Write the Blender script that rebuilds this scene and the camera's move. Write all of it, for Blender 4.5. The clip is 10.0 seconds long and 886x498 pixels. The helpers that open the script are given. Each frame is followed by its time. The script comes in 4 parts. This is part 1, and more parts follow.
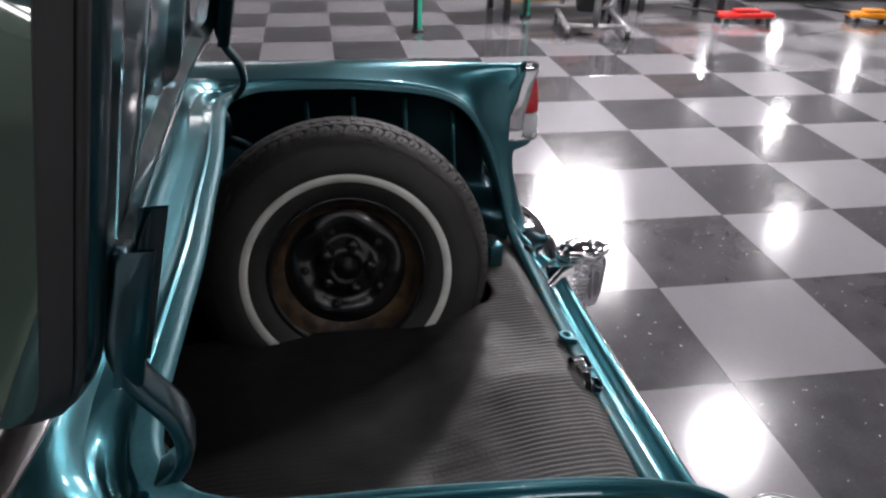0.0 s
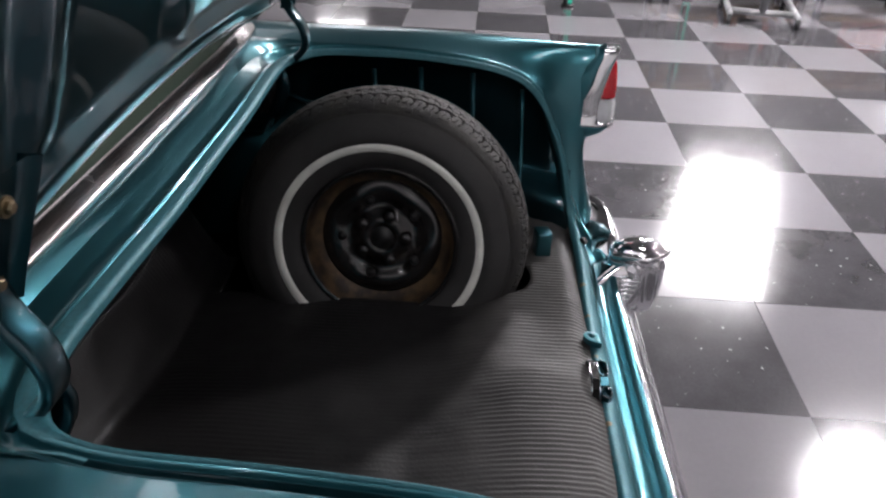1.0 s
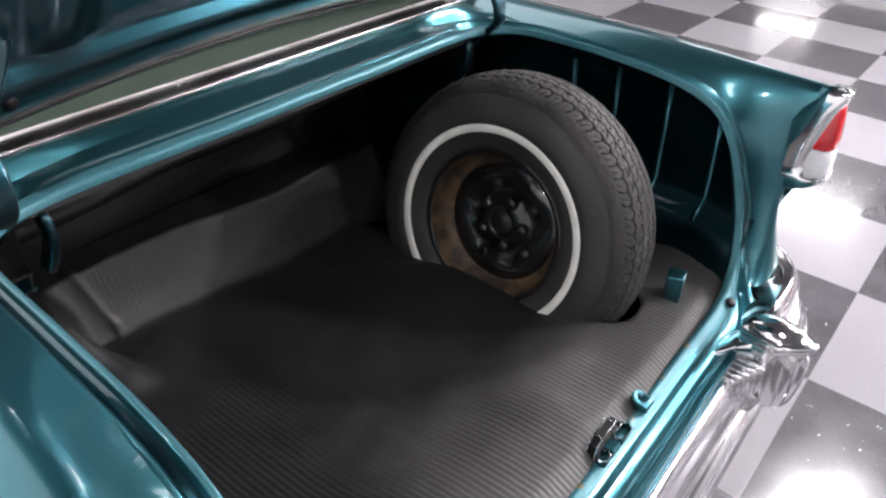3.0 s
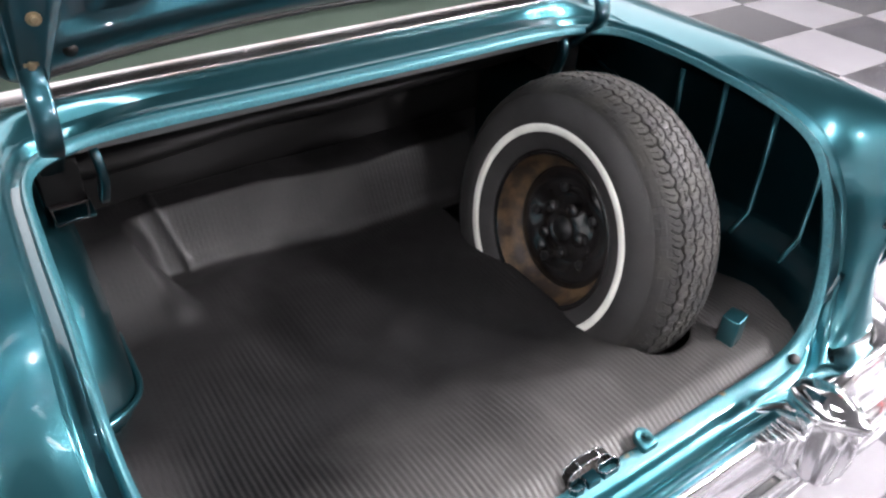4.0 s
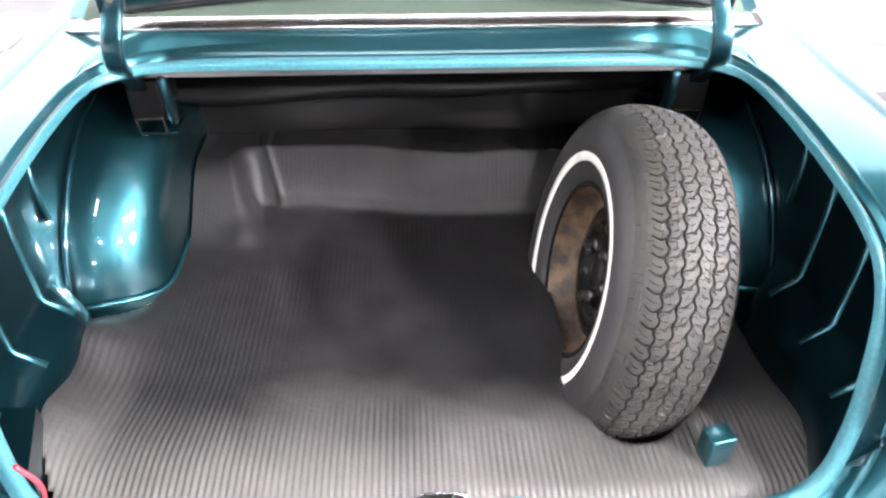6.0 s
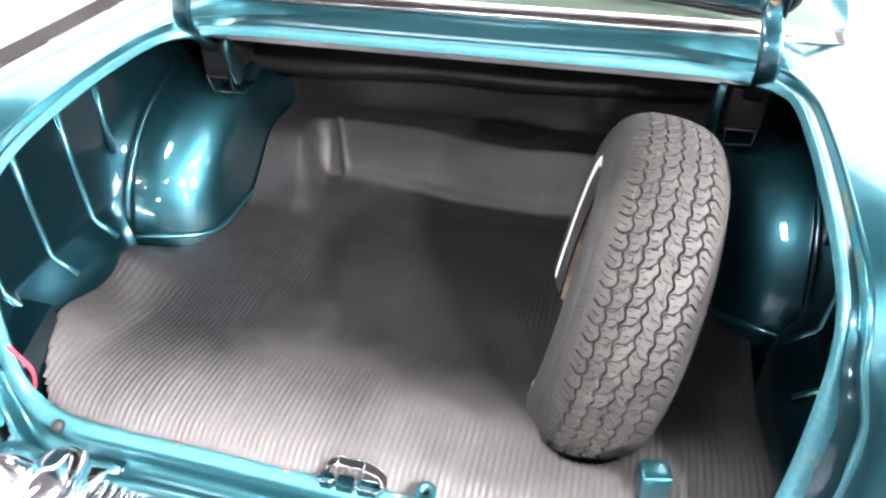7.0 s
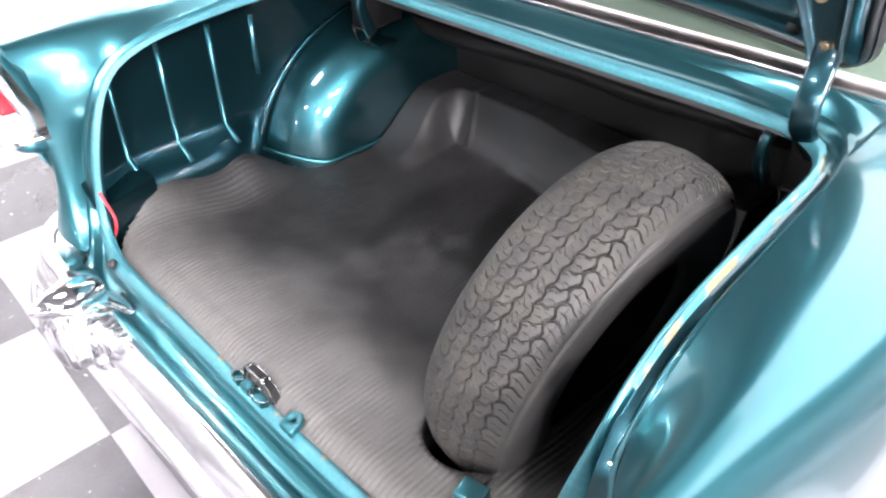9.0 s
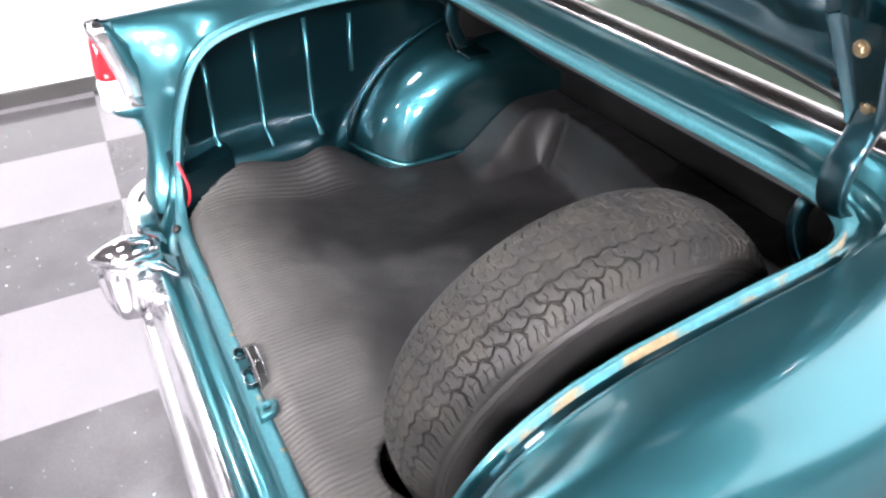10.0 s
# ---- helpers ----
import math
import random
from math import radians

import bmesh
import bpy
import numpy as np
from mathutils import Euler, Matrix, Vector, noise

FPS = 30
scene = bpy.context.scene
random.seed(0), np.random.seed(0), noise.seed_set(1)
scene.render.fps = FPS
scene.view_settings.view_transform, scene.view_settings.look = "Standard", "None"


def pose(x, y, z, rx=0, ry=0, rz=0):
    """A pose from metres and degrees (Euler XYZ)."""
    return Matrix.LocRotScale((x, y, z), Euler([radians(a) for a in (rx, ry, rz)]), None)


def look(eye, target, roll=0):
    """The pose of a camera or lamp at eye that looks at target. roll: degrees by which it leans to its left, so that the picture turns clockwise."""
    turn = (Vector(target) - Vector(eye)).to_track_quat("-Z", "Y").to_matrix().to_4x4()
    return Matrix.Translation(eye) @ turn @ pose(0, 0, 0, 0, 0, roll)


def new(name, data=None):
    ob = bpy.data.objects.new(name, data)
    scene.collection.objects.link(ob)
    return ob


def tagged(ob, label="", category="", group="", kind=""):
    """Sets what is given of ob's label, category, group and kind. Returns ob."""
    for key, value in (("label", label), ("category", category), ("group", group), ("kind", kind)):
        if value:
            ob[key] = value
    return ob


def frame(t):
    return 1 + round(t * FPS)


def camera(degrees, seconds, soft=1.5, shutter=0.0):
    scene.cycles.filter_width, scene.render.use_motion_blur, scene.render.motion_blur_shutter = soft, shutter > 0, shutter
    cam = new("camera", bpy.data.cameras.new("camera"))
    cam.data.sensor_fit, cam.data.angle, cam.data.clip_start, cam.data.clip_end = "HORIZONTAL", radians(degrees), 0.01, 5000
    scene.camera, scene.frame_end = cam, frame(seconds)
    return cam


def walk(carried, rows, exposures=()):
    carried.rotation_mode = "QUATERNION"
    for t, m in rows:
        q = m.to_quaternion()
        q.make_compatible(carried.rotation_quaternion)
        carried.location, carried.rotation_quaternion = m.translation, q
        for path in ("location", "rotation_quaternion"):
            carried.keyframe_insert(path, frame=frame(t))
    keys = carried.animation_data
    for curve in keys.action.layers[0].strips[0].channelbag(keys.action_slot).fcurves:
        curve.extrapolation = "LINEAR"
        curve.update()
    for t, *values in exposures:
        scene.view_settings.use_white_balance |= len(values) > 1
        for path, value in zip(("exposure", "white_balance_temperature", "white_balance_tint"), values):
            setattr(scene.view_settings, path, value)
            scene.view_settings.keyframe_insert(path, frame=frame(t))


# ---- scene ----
cam = camera(62.9, 10.0, soft=2.4)
PATH = [
    (0, (-1.184, 0.605, 1.615), (0.52, 0.252, 0.628), 1.7),
    (0.5, (-1.179, 0.475, 1.613), (0.519, 0.333, 0.564), 1.9),
    (1, (-1.166, 0.324, 1.615), (0.53, 0.38, 0.557), 1.9),
    (1.5, (-1.136, 0.167, 1.613), (0.525, 0.446, 0.535), 2.4),
    (2, (-1.094, 0.028, 1.617), (0.496, 0.541, 0.518), 2.7),
    (2.5, (-1.025, -0.113, 1.645), (0.444, 0.627, 0.506), 2.6),
    (3, (-0.934, -0.271, 1.637), (0.387, 0.718, 0.507), 2.2),
    (4.5, (-0.547, -0.56, 1.664), (0.175, 0.865, 0.46), 1.6),
    (5, (-0.38, -0.629, 1.666), (0.123, 0.881, 0.455), 1.1),
    (5.5, (-0.21, -0.665, 1.672), (0.083, 0.9, 0.462), 0.7),
    (5.7, (-0.145, -0.673, 1.676), (0.075, 0.902, 0.463), 0.8),
    (6.8, (0.293, -0.676, 1.645), (-0.039, 0.892, 0.449), -1.0),
    (7, (0.362, -0.671, 1.64), (-0.058, 0.876, 0.444), -0.9),
    (7.5, (0.53, -0.633, 1.637), (-0.106, 0.833, 0.435), -1.2),
    (8, (0.691, -0.565, 1.636), (-0.138, 0.801, 0.434), -1.4),
    (8.5, (0.839, -0.474, 1.633), (-0.169, 0.763, 0.427), -1.6),
    (9, (0.968, -0.37, 1.627), (-0.196, 0.725, 0.424), -1.8),
    (9.5, (1.056, -0.234, 1.621), (-0.251, 0.702, 0.431), -1.9),
    (10, (1.117, -0.099, 1.611), (-0.329, 0.635, 0.44), -1.7),
]
EXPOSURE = [(0, .08), (1, .22), (1.5, .38), (2.5, .9), (3, 1.26), (4.5, 2.3), (5.5, 2.92), (7, 3.42), (8.5, 3.08), (10, 2.36)]
walk(cam, [(t, look(eye, target, roll)) for t, eye, target, roll in PATH], EXPOSURE)

# ---------------------------------------------------------------- world and light
world = bpy.data.worlds.new("world")
scene.world = world
world.use_nodes = True
world.node_tree.nodes["Background"].inputs[0].default_value = (0.9, 0.95, 1.0, 1)
world.node_tree.nodes["Background"].inputs[1].default_value = 0.02

CEIL = 3.2


# ---------------------------------------------------------------- materials
def mat(name, base, rough=0.5, metal=0.0, coat=0.0, coat_rough=0.05, vary=0.0, vary_scale=6.0, fine=0.0, fine_scale=120.0,
        bump=0.0, bump_scale=60.0, rough_vary=0.0, second=None, emit=None, strength=0.0, spec=0.5, ramp=(0.42, 0.62), specks=None, coat_ior=1.5):
    """A Principled material with two scales of colour variation, roughness variation and fine relief."""
    m = bpy.data.materials.new(name)
    m.use_nodes = True
    nt = m.node_tree
    N, L = nt.nodes, nt.links
    b = N["Principled BSDF"]
    b.inputs["Base Color"].default_value = (*base, 1)
    b.inputs["Roughness"].default_value = rough
    b.inputs["Metallic"].default_value = metal
    b.inputs["Coat Weight"].default_value = coat
    b.inputs["Coat Roughness"].default_value = coat_rough
    b.inputs["Coat IOR"].default_value = coat_ior
    b.inputs["Specular IOR Level"].default_value = spec
    if emit:
        b.inputs["Emission Color"].default_value = (*emit, 1)
        b.inputs["Emission Strength"].default_value = strength
    tc = N.new("ShaderNodeTexCoord")
    src = tc.outputs["Object"]
    col = None
    if vary > 0 or second:
        n1 = N.new("ShaderNodeTexNoise")
        n1.inputs["Scale"].default_value = vary_scale
        n1.inputs["Detail"].default_value = 5
        L.new(src, n1.inputs["Vector"])
        cr = N.new("ShaderNodeValToRGB")
        cr.color_ramp.elements[0].position, cr.color_ramp.elements[1].position = ramp
        sec = second or tuple(c * (1 - vary) for c in base)
        cr.color_ramp.elements[0].color = (*base, 1)
        cr.color_ramp.elements[1].color = (*sec, 1)
        L.new(n1.outputs[0], cr.inputs[0])
        col = cr.outputs[0]
        if fine > 0:
            n2 = N.new("ShaderNodeTexNoise")
            n2.inputs["Scale"].default_value = fine_scale
            n2.inputs["Detail"].default_value = 2
            L.new(src, n2.inputs["Vector"])
            mr = N.new("ShaderNodeMapRange")
            mr.inputs[3].default_value, mr.inputs[4].default_value = 1 - fine, 1 + fine
            L.new(n2.outputs[0], mr.inputs[0])
            mx = N.new("ShaderNodeMix")
            mx.data_type, mx.blend_type = "RGBA", "MULTIPLY"
            mx.inputs[0].default_value = 1
            L.new(col, mx.inputs[6])
            L.new(mr.outputs[0], mx.inputs[7])
            col = mx.outputs[2]
        if specks:
            n5 = N.new("ShaderNodeTexNoise")
            n5.inputs["Scale"].default_value = 38
            n5.inputs["Detail"].default_value = 3
            L.new(src, n5.inputs["Vector"])
            r5 = N.new("ShaderNodeValToRGB")
            r5.color_ramp.elements[0].position, r5.color_ramp.elements[1].position = 0.70, 0.735
            L.new(n5.outputs[0], r5.inputs[0])
            m5 = N.new("ShaderNodeMix")
            m5.data_type = "RGBA"
            L.new(r5.outputs[0], m5.inputs[0])
            L.new(col, m5.inputs[6])
            m5.inputs[7].default_value = (*specks, 1)
            col = m5.outputs[2]
        L.new(col, b.inputs["Base Color"])
    if rough_vary > 0:
        n3 = N.new("ShaderNodeTexNoise")
        n3.inputs["Scale"].default_value = vary_scale * 2.3
        n3.inputs["Detail"].default_value = 4
        L.new(src, n3.inputs["Vector"])
        mr = N.new("ShaderNodeMapRange")
        mr.inputs[3].default_value, mr.inputs[4].default_value = max(0.0, rough - rough_vary), rough + rough_vary
        L.new(n3.outputs[0], mr.inputs[0])
        L.new(mr.outputs[0], b.inputs["Roughness"])
    if bump > 0:
        n4 = N.new("ShaderNodeTexNoise")
        n4.inputs["Scale"].default_value = bump_scale
        n4.inputs["Detail"].default_value = 4
        L.new(src, n4.inputs["Vector"])
        bp = N.new("ShaderNodeBump")
        bp.inputs["Strength"].default_value = bump
        bp.inputs["Distance"].default_value = 0.004
        L.new(n4.outputs[0], bp.inputs["Height"])
        L.new(bp.outputs[0], b.inputs["Normal"])
    return m


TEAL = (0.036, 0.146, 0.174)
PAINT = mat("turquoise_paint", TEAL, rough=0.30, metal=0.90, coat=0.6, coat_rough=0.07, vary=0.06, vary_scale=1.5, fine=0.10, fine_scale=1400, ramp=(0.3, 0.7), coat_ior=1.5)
# body turquoise darkened, with the shade inside trunk and lid put into the colour
PAINT_SHADED = mat("shade_darkened_turquoise", (0.0115, 0.053, 0.068), rough=0.28, metal=0.92, coat=0.9, coat_rough=0.04, vary=0.2, vary_scale=3.0, fine=0.12, fine_scale=700, ramp=(0.3, 0.7), coat_ior=1.5)
HOUSING = mat("housing_paint", (0.016, 0.073, 0.089), rough=0.36, metal=0.95, coat=1.0, coat_rough=0.04, vary=0.15, vary_scale=3.0, fine=0.12, fine_scale=700, ramp=(0.3, 0.7))
CHROME = mat("chrome", (0.86, 0.86, 0.88), rough=0.12, metal=1.0, rough_vary=0.05, vary=0.08, vary_scale=9, bump=0.02, bump_scale=25)
DULL_CHROME = mat("dull_chrome", (0.42, 0.40, 0.40), rough=0.24, metal=1.0, rough_vary=0.08, second=(0.30, 0.27, 0.26), vary_scale=7, bump=0.03, bump_scale=30)
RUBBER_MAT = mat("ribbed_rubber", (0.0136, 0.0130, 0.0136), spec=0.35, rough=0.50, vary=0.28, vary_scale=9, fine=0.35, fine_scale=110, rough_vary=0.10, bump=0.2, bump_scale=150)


def pale_edge(m, edge_tone):
    """A paler grey mixed in as a ragged band along the loading edge of the mat."""
    nt = m.node_tree
    N, L = nt.nodes, nt.links
    b = N["Principled BSDF"]
    tc = N.new("ShaderNodeTexCoord")
    sx = N.new("ShaderNodeSeparateXYZ")
    L.new(tc.outputs["Object"], sx.inputs[0])
    n = N.new("ShaderNodeTexNoise")
    n.inputs["Scale"].default_value = 6.0
    n.inputs["Detail"].default_value = 6
    L.new(tc.outputs["Object"], n.inputs["Vector"])
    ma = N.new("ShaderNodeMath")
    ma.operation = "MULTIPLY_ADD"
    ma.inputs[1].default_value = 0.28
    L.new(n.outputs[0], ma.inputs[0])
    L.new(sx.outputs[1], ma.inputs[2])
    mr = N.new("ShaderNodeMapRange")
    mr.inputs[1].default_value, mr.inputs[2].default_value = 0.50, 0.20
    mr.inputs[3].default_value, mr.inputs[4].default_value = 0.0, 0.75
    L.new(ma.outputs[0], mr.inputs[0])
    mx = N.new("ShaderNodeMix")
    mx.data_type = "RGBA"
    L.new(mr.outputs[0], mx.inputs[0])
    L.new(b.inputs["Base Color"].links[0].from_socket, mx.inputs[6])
    mx.inputs[7].default_value = (*edge_tone, 1)
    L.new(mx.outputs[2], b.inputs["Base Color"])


pale_edge(RUBBER_MAT, (0.098, 0.094, 0.091))
TYRE = mat("tyre_rubber", (0.032, 0.0305, 0.0305), rough=0.62, vary=0.3, vary_scale=9, fine=0.2, fine_scale=200, rough_vary=0.1, bump=0.1, bump_scale=300)
TREAD = mat("tread_rubber", (0.0142, 0.0136, 0.0134), rough=0.66, second=(0.0235, 0.0218, 0.0185), vary_scale=14, fine=0.25, fine_scale=220, bump=0.15, bump_scale=260)
WHITEWALL = mat("whitewall", (0.86, 0.86, 0.80), rough=0.6, vary=0.12, vary_scale=20, fine=0.06, fine_scale=300)
RIM = mat("rim_black", (0.018, 0.016, 0.016), rough=0.22, metal=0.2, coat=0.5, vary=0.4, vary_scale=16, rough_vary=0.12)
RUST = mat("rim_rust", (0.125, 0.080, 0.042), rough=0.5, metal=0.2, second=(0.035, 0.024, 0.018), vary_scale=22, fine=0.25, fine_scale=180, bump=0.15, bump_scale=160)
LINER = mat("black_liner", (0.0034, 0.0032, 0.0034), rough=0.6, spec=0.25, vary=0.4, vary_scale=5, fine=0.15, fine_scale=160, bump=0.15, bump_scale=40)
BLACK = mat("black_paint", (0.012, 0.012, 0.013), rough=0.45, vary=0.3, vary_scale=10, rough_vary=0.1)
GLASS = mat("rear_glass", (0.085, 0.115, 0.092), rough=0.05, metal=0.0, spec=0.5, vary=0.15, vary_scale=2)
RED = mat("red_lens", (0.62, 0.01, 0.02), rough=0.12, coat=0.8, vary=0.2, vary_scale=30, spec=0.5)
CLEAR = mat("clear_lens", (0.75, 0.76, 0.78), rough=0.15, coat=0.6, vary=0.15, vary_scale=40)
BRASS = mat("zinc_bolt", (0.34, 0.27, 0.17), rough=0.4, metal=0.9, vary=0.3, vary_scale=60)
RED_WIRE = mat("red_wire", (0.55, 0.04, 0.06), rough=0.5, vary=0.2, vary_scale=30)
TILE_LIGHT = mat("light_tile", (0.200, 0.193, 0.207), rough=0.16, vary=0.06, vary_scale=2.0, fine=0.05, fine_scale=60, rough_vary=0.05, coat=0.4, coat_rough=0.05)
TILE_DARK = mat("dark_tile", (0.066, 0.064, 0.070), rough=0.16, vary=0.25, vary_scale=5.0, fine=0.2, fine_scale=90, rough_vary=0.06, coat=0.4, coat_rough=0.05, specks=(0.5, 0.5, 0.5))
GROUT = mat("joint", (0.2, 0.2, 0.2), rough=0.6, vary=0.2)
WALL = mat("white_wall", (0.78, 0.78, 0.78), rough=0.6, vary=0.05, vary_scale=1.2, fine=0.03, fine_scale=60)
CEILING = mat("dark_ceiling", (0.10, 0.10, 0.104), rough=0.8, vary=0.08, vary_scale=2, fine=0.06, fine_scale=80)
BASEB = mat("dark_baseboard", (0.05, 0.048, 0.047), rough=0.4, vary=0.2, vary_scale=4)
BASEB_LIGHT = mat("joint_strip", (0.62, 0.62, 0.63), rough=0.5, vary=0.1)
OCHRE = mat("ochre_primer", (0.175, 0.135, 0.075), rough=0.55, second=TEAL, vary_scale=14, fine=0.5, fine_scale=90, ramp=(0.46, 0.54))
LAMP = mat("lamp_diffuser", (0.9, 0.9, 0.9), rough=0.5, emit=(1.0, 0.955, 0.99), strength=10.0)
SOFTBOX = mat("light_box_diffuser", (0.9, 0.9, 0.9), rough=0.5, emit=(1.0, 0.955, 0.99), strength=28.0)
# glow of an added, unseen fill that brightens the wings
WIDE_FILL = mat("added_wide_fill", (0.9, 0.9, 0.9), rough=0.5, emit=(1.0, 0.955, 0.99), strength=.85)
BULB = mat("lamp_bulb", (0.9, 0.9, 0.9), rough=0.5, emit=(1.0, 0.955, 0.99), strength=200.0)
KEY = mat("floodlight_bulb", (0.9, 0.9, 0.9), rough=0.5, emit=(1.0, 0.955, 0.99), strength=740.0)
FLOOD = mat("dim_floodlight_bulb", (0.9, 0.9, 0.9), rough=0.5, emit=(1.0, 0.955, 0.99), strength=510.0)
WORN = mat("worn_lip", TEAL, rough=0.45, metal=0.3, second=(0.24, 0.18, 0.085), vary_scale=6, fine=0.35, fine_scale=150, ramp=(0.65, 0.74))


# ---------------------------------------------------------------- mesh helpers
def part(name, bm, material, parent=None, label="", smooth=True):
    me = bpy.data.meshes.new(name)
    bm.normal_update()
    bm.to_mesh(me)
    bm.free()
    for mm in material if isinstance(material, (list, tuple)) else (material,):
        me.materials.append(mm)
    for p in me.polygons:
        p.use_smooth = smooth
    ob = new(name, me)
    if parent:
        ob.parent = parent
    if label:
        ob["label"] = label
    return ob


def empty(name, label, category, group="", at=(0, 0, 0)):
    ob = new(name)
    ob.location = at
    return tagged(ob, label, category, group)


def loft(bm, rows, close_u=False, close_v=False, flip=False):
    """A quad sheet through rows of points of equal length."""
    vs = [[bm.verts.new(p) for p in r] for r in rows]
    nr, nc = len(vs), len(vs[0])
    for i in range(nr if close_u else nr - 1):
        for j in range(nc if close_v else nc - 1):
            q = [vs[i][j], vs[i][(j + 1) % nc], vs[(i + 1) % nr][(j + 1) % nc], vs[(i + 1) % nr][j]]
            bm.faces.new(q[::-1] if flip else q)
    return vs


def box(bm, x0, x1, y0, y1, z0, z1, bevel=0.0, seg=2, m=None):
    r = bmesh.ops.create_cube(bm, size=1)
    vs = r["verts"]
    bmesh.ops.scale(bm, vec=(x1 - x0, y1 - y0, z1 - z0), verts=vs)
    bmesh.ops.translate(bm, vec=((x0 + x1) / 2, (y0 + y1) / 2, (z0 + z1) / 2), verts=vs)
    if bevel:
        es = list({e for v in vs for e in v.link_edges})
        out = bmesh.ops.bevel(bm, geom=es, offset=bevel, segments=seg, affect="EDGES", profile=0.5)
        vs = list({v for f in out["faces"] for v in f.verts} | {v for v in vs if v.is_valid})
    if m:
        bmesh.ops.transform(bm, matrix=m, verts=vs)
    return vs


def tube(bm, pts, radius, seg=8, flat=None, up=(1, 0, 0)):
    """A round bar, or a strap when flat gives (half width, half thickness), along points."""
    pts = [Vector(p) for p in pts]
    rows = []
    for i, p in enumerate(pts):
        t = (pts[min(i + 1, len(pts) - 1)] - pts[max(i - 1, 0)]).normalized()
        w = Vector(up) if abs(Vector(up).normalized().dot(t)) < .95 else Vector((0, 0, 1))
        a = w - w.dot(t) * t
        a = a.normalized() if a.length > 1e-4 else t.orthogonal().normalized()
        b = t.cross(a)
        row = []
        for k in range(seg):
            w = 2 * math.pi * k / seg
            if flat:
                c, s = math.cos(w), math.sin(w)
                e = 0.45
                row.append(p + a * flat[0] * math.copysign(abs(c) ** e, c) + b * flat[1] * math.copysign(abs(s) ** e, s))
            else:
                row.append(p + (a * math.cos(w) + b * math.sin(w)) * radius)
        rows.append(row)
    vs = loft(bm, rows, close_v=True)
    bm.faces.new(vs[0][::-1])
    bm.faces.new(vs[-1])


def smoothed(pts, n):
    """n points along a Catmull-Rom curve through pts, at even steps."""
    P = [Vector(p) for p in pts]
    dense = []
    for i in range(len(P) - 1):
        a, b, c, d = P[max(i - 1, 0)], P[i], P[i + 1], P[min(i + 2, len(P) - 1)]
        for k in range(12):
            t = k / 12
            dense.append(0.5 * (2 * b + (c - a) * t + (2 * a - 5 * b + 4 * c - d) * t * t + (3 * b - a - 3 * c + d) * t ** 3))
    dense.append(P[-1])
    acc = [0.0]
    for p, q in zip(dense, dense[1:]):
        acc.append(acc[-1] + (q - p).length)
    out, j = [], 0
    for k in range(n):
        s = acc[-1] * k / (n - 1)
        while j < len(acc) - 2 and acc[j + 1] < s:
            j += 1
        f = (s - acc[j]) / max(acc[j + 1] - acc[j], 1e-9)
        out.append(dense[j].lerp(dense[j + 1], min(max(f, 0), 1)))
    return out


def disc(bm, centre, axis, r, depth, seg=20, bevel=0.0):
    """A capped cylinder along axis from centre."""
    axis = Vector(axis).normalized()
    a = axis.orthogonal().normalized()
    b = axis.cross(a)
    c = Vector(centre)
    prof = [(0, r), (depth - bevel, r), (depth, r - bevel)] if bevel else [(0, r), (depth, r)]
    rows = [[c + axis * h + (a * math.cos(2 * math.pi * k / seg) + b * math.sin(2 * math.pi * k / seg)) * q for k in range(seg)] for h, q in prof]
    vs = loft(bm, rows, close_v=True)
    bm.faces.new(vs[0][::-1])
    bm.faces.new(vs[-1])


def step(a, b, x):
    t = min(max((x - a) / (b - a), 0.0), 1.0)
    return t * t * (3 - 2 * t)


def lerp(a, b, t):
    return a + (b - a) * t


def table(x, pts):
    """Piecewise linear lookup."""
    for (x0, y0), (x1, y1) in zip(pts, pts[1:]):
        if x <= x1:
            return lerp(y0, y1, min(max((x - x0) / (x1 - x0), 0), 1))
    return pts[-1][1]


# ---------------------------------------------------------------- the car
car = empty("car", "turquoise 1950s sedan with its trunk lid standing open", "car")

# half of the trunk opening's lip, from the middle of its front edge round to the middle of the sill, with the panel's normal
LIP = [((0, .766, 1.154), (0, -.30, 1)), ((.2, .766, 1.154), (0, -.30, 1)), ((.40, .776, 1.151), (0, -.28, 1)), ((.52, .782, 1.147), (0, -.16, 1)),
       ((.60, .772, 1.145), (0, 0, 1)), ((.65, .735, 1.145), (0, 0, 1)), ((.674, .67, 1.145), (0, 0, 1)),
       ((.681, .53, 1.143), (.1, 0, 1)), ((.683, .43, 1.136), (.1, 0, 1)), ((.684, .335, 1.126), (.1, -.1, 1)), ((.687, .245, 1.107), (.1, -.3, 1)),
       ((.690, .175, 1.074), (.1, -.7, .8)), ((.688, .125, 1.018), (.1, -1, .5)), ((.679, .085, .94), (.1, -1, .25)), ((.667, .05, .84), (0.1, -1, .15)),
       ((.648, .028, .74), (0.05, -1, .2)), ((.615, .02, .694), (0, -.7, .6)), ((.56, .016, .670), (0, -.4, .9)), ((.45, .018, .658), (0, -.2, 1)),
       ((.30, .022, .650), (0, -.17, 1)), ((.15, .022, .645), (0, -.17, 1)), ((0, .022, .644), (0, -.17, 1))]


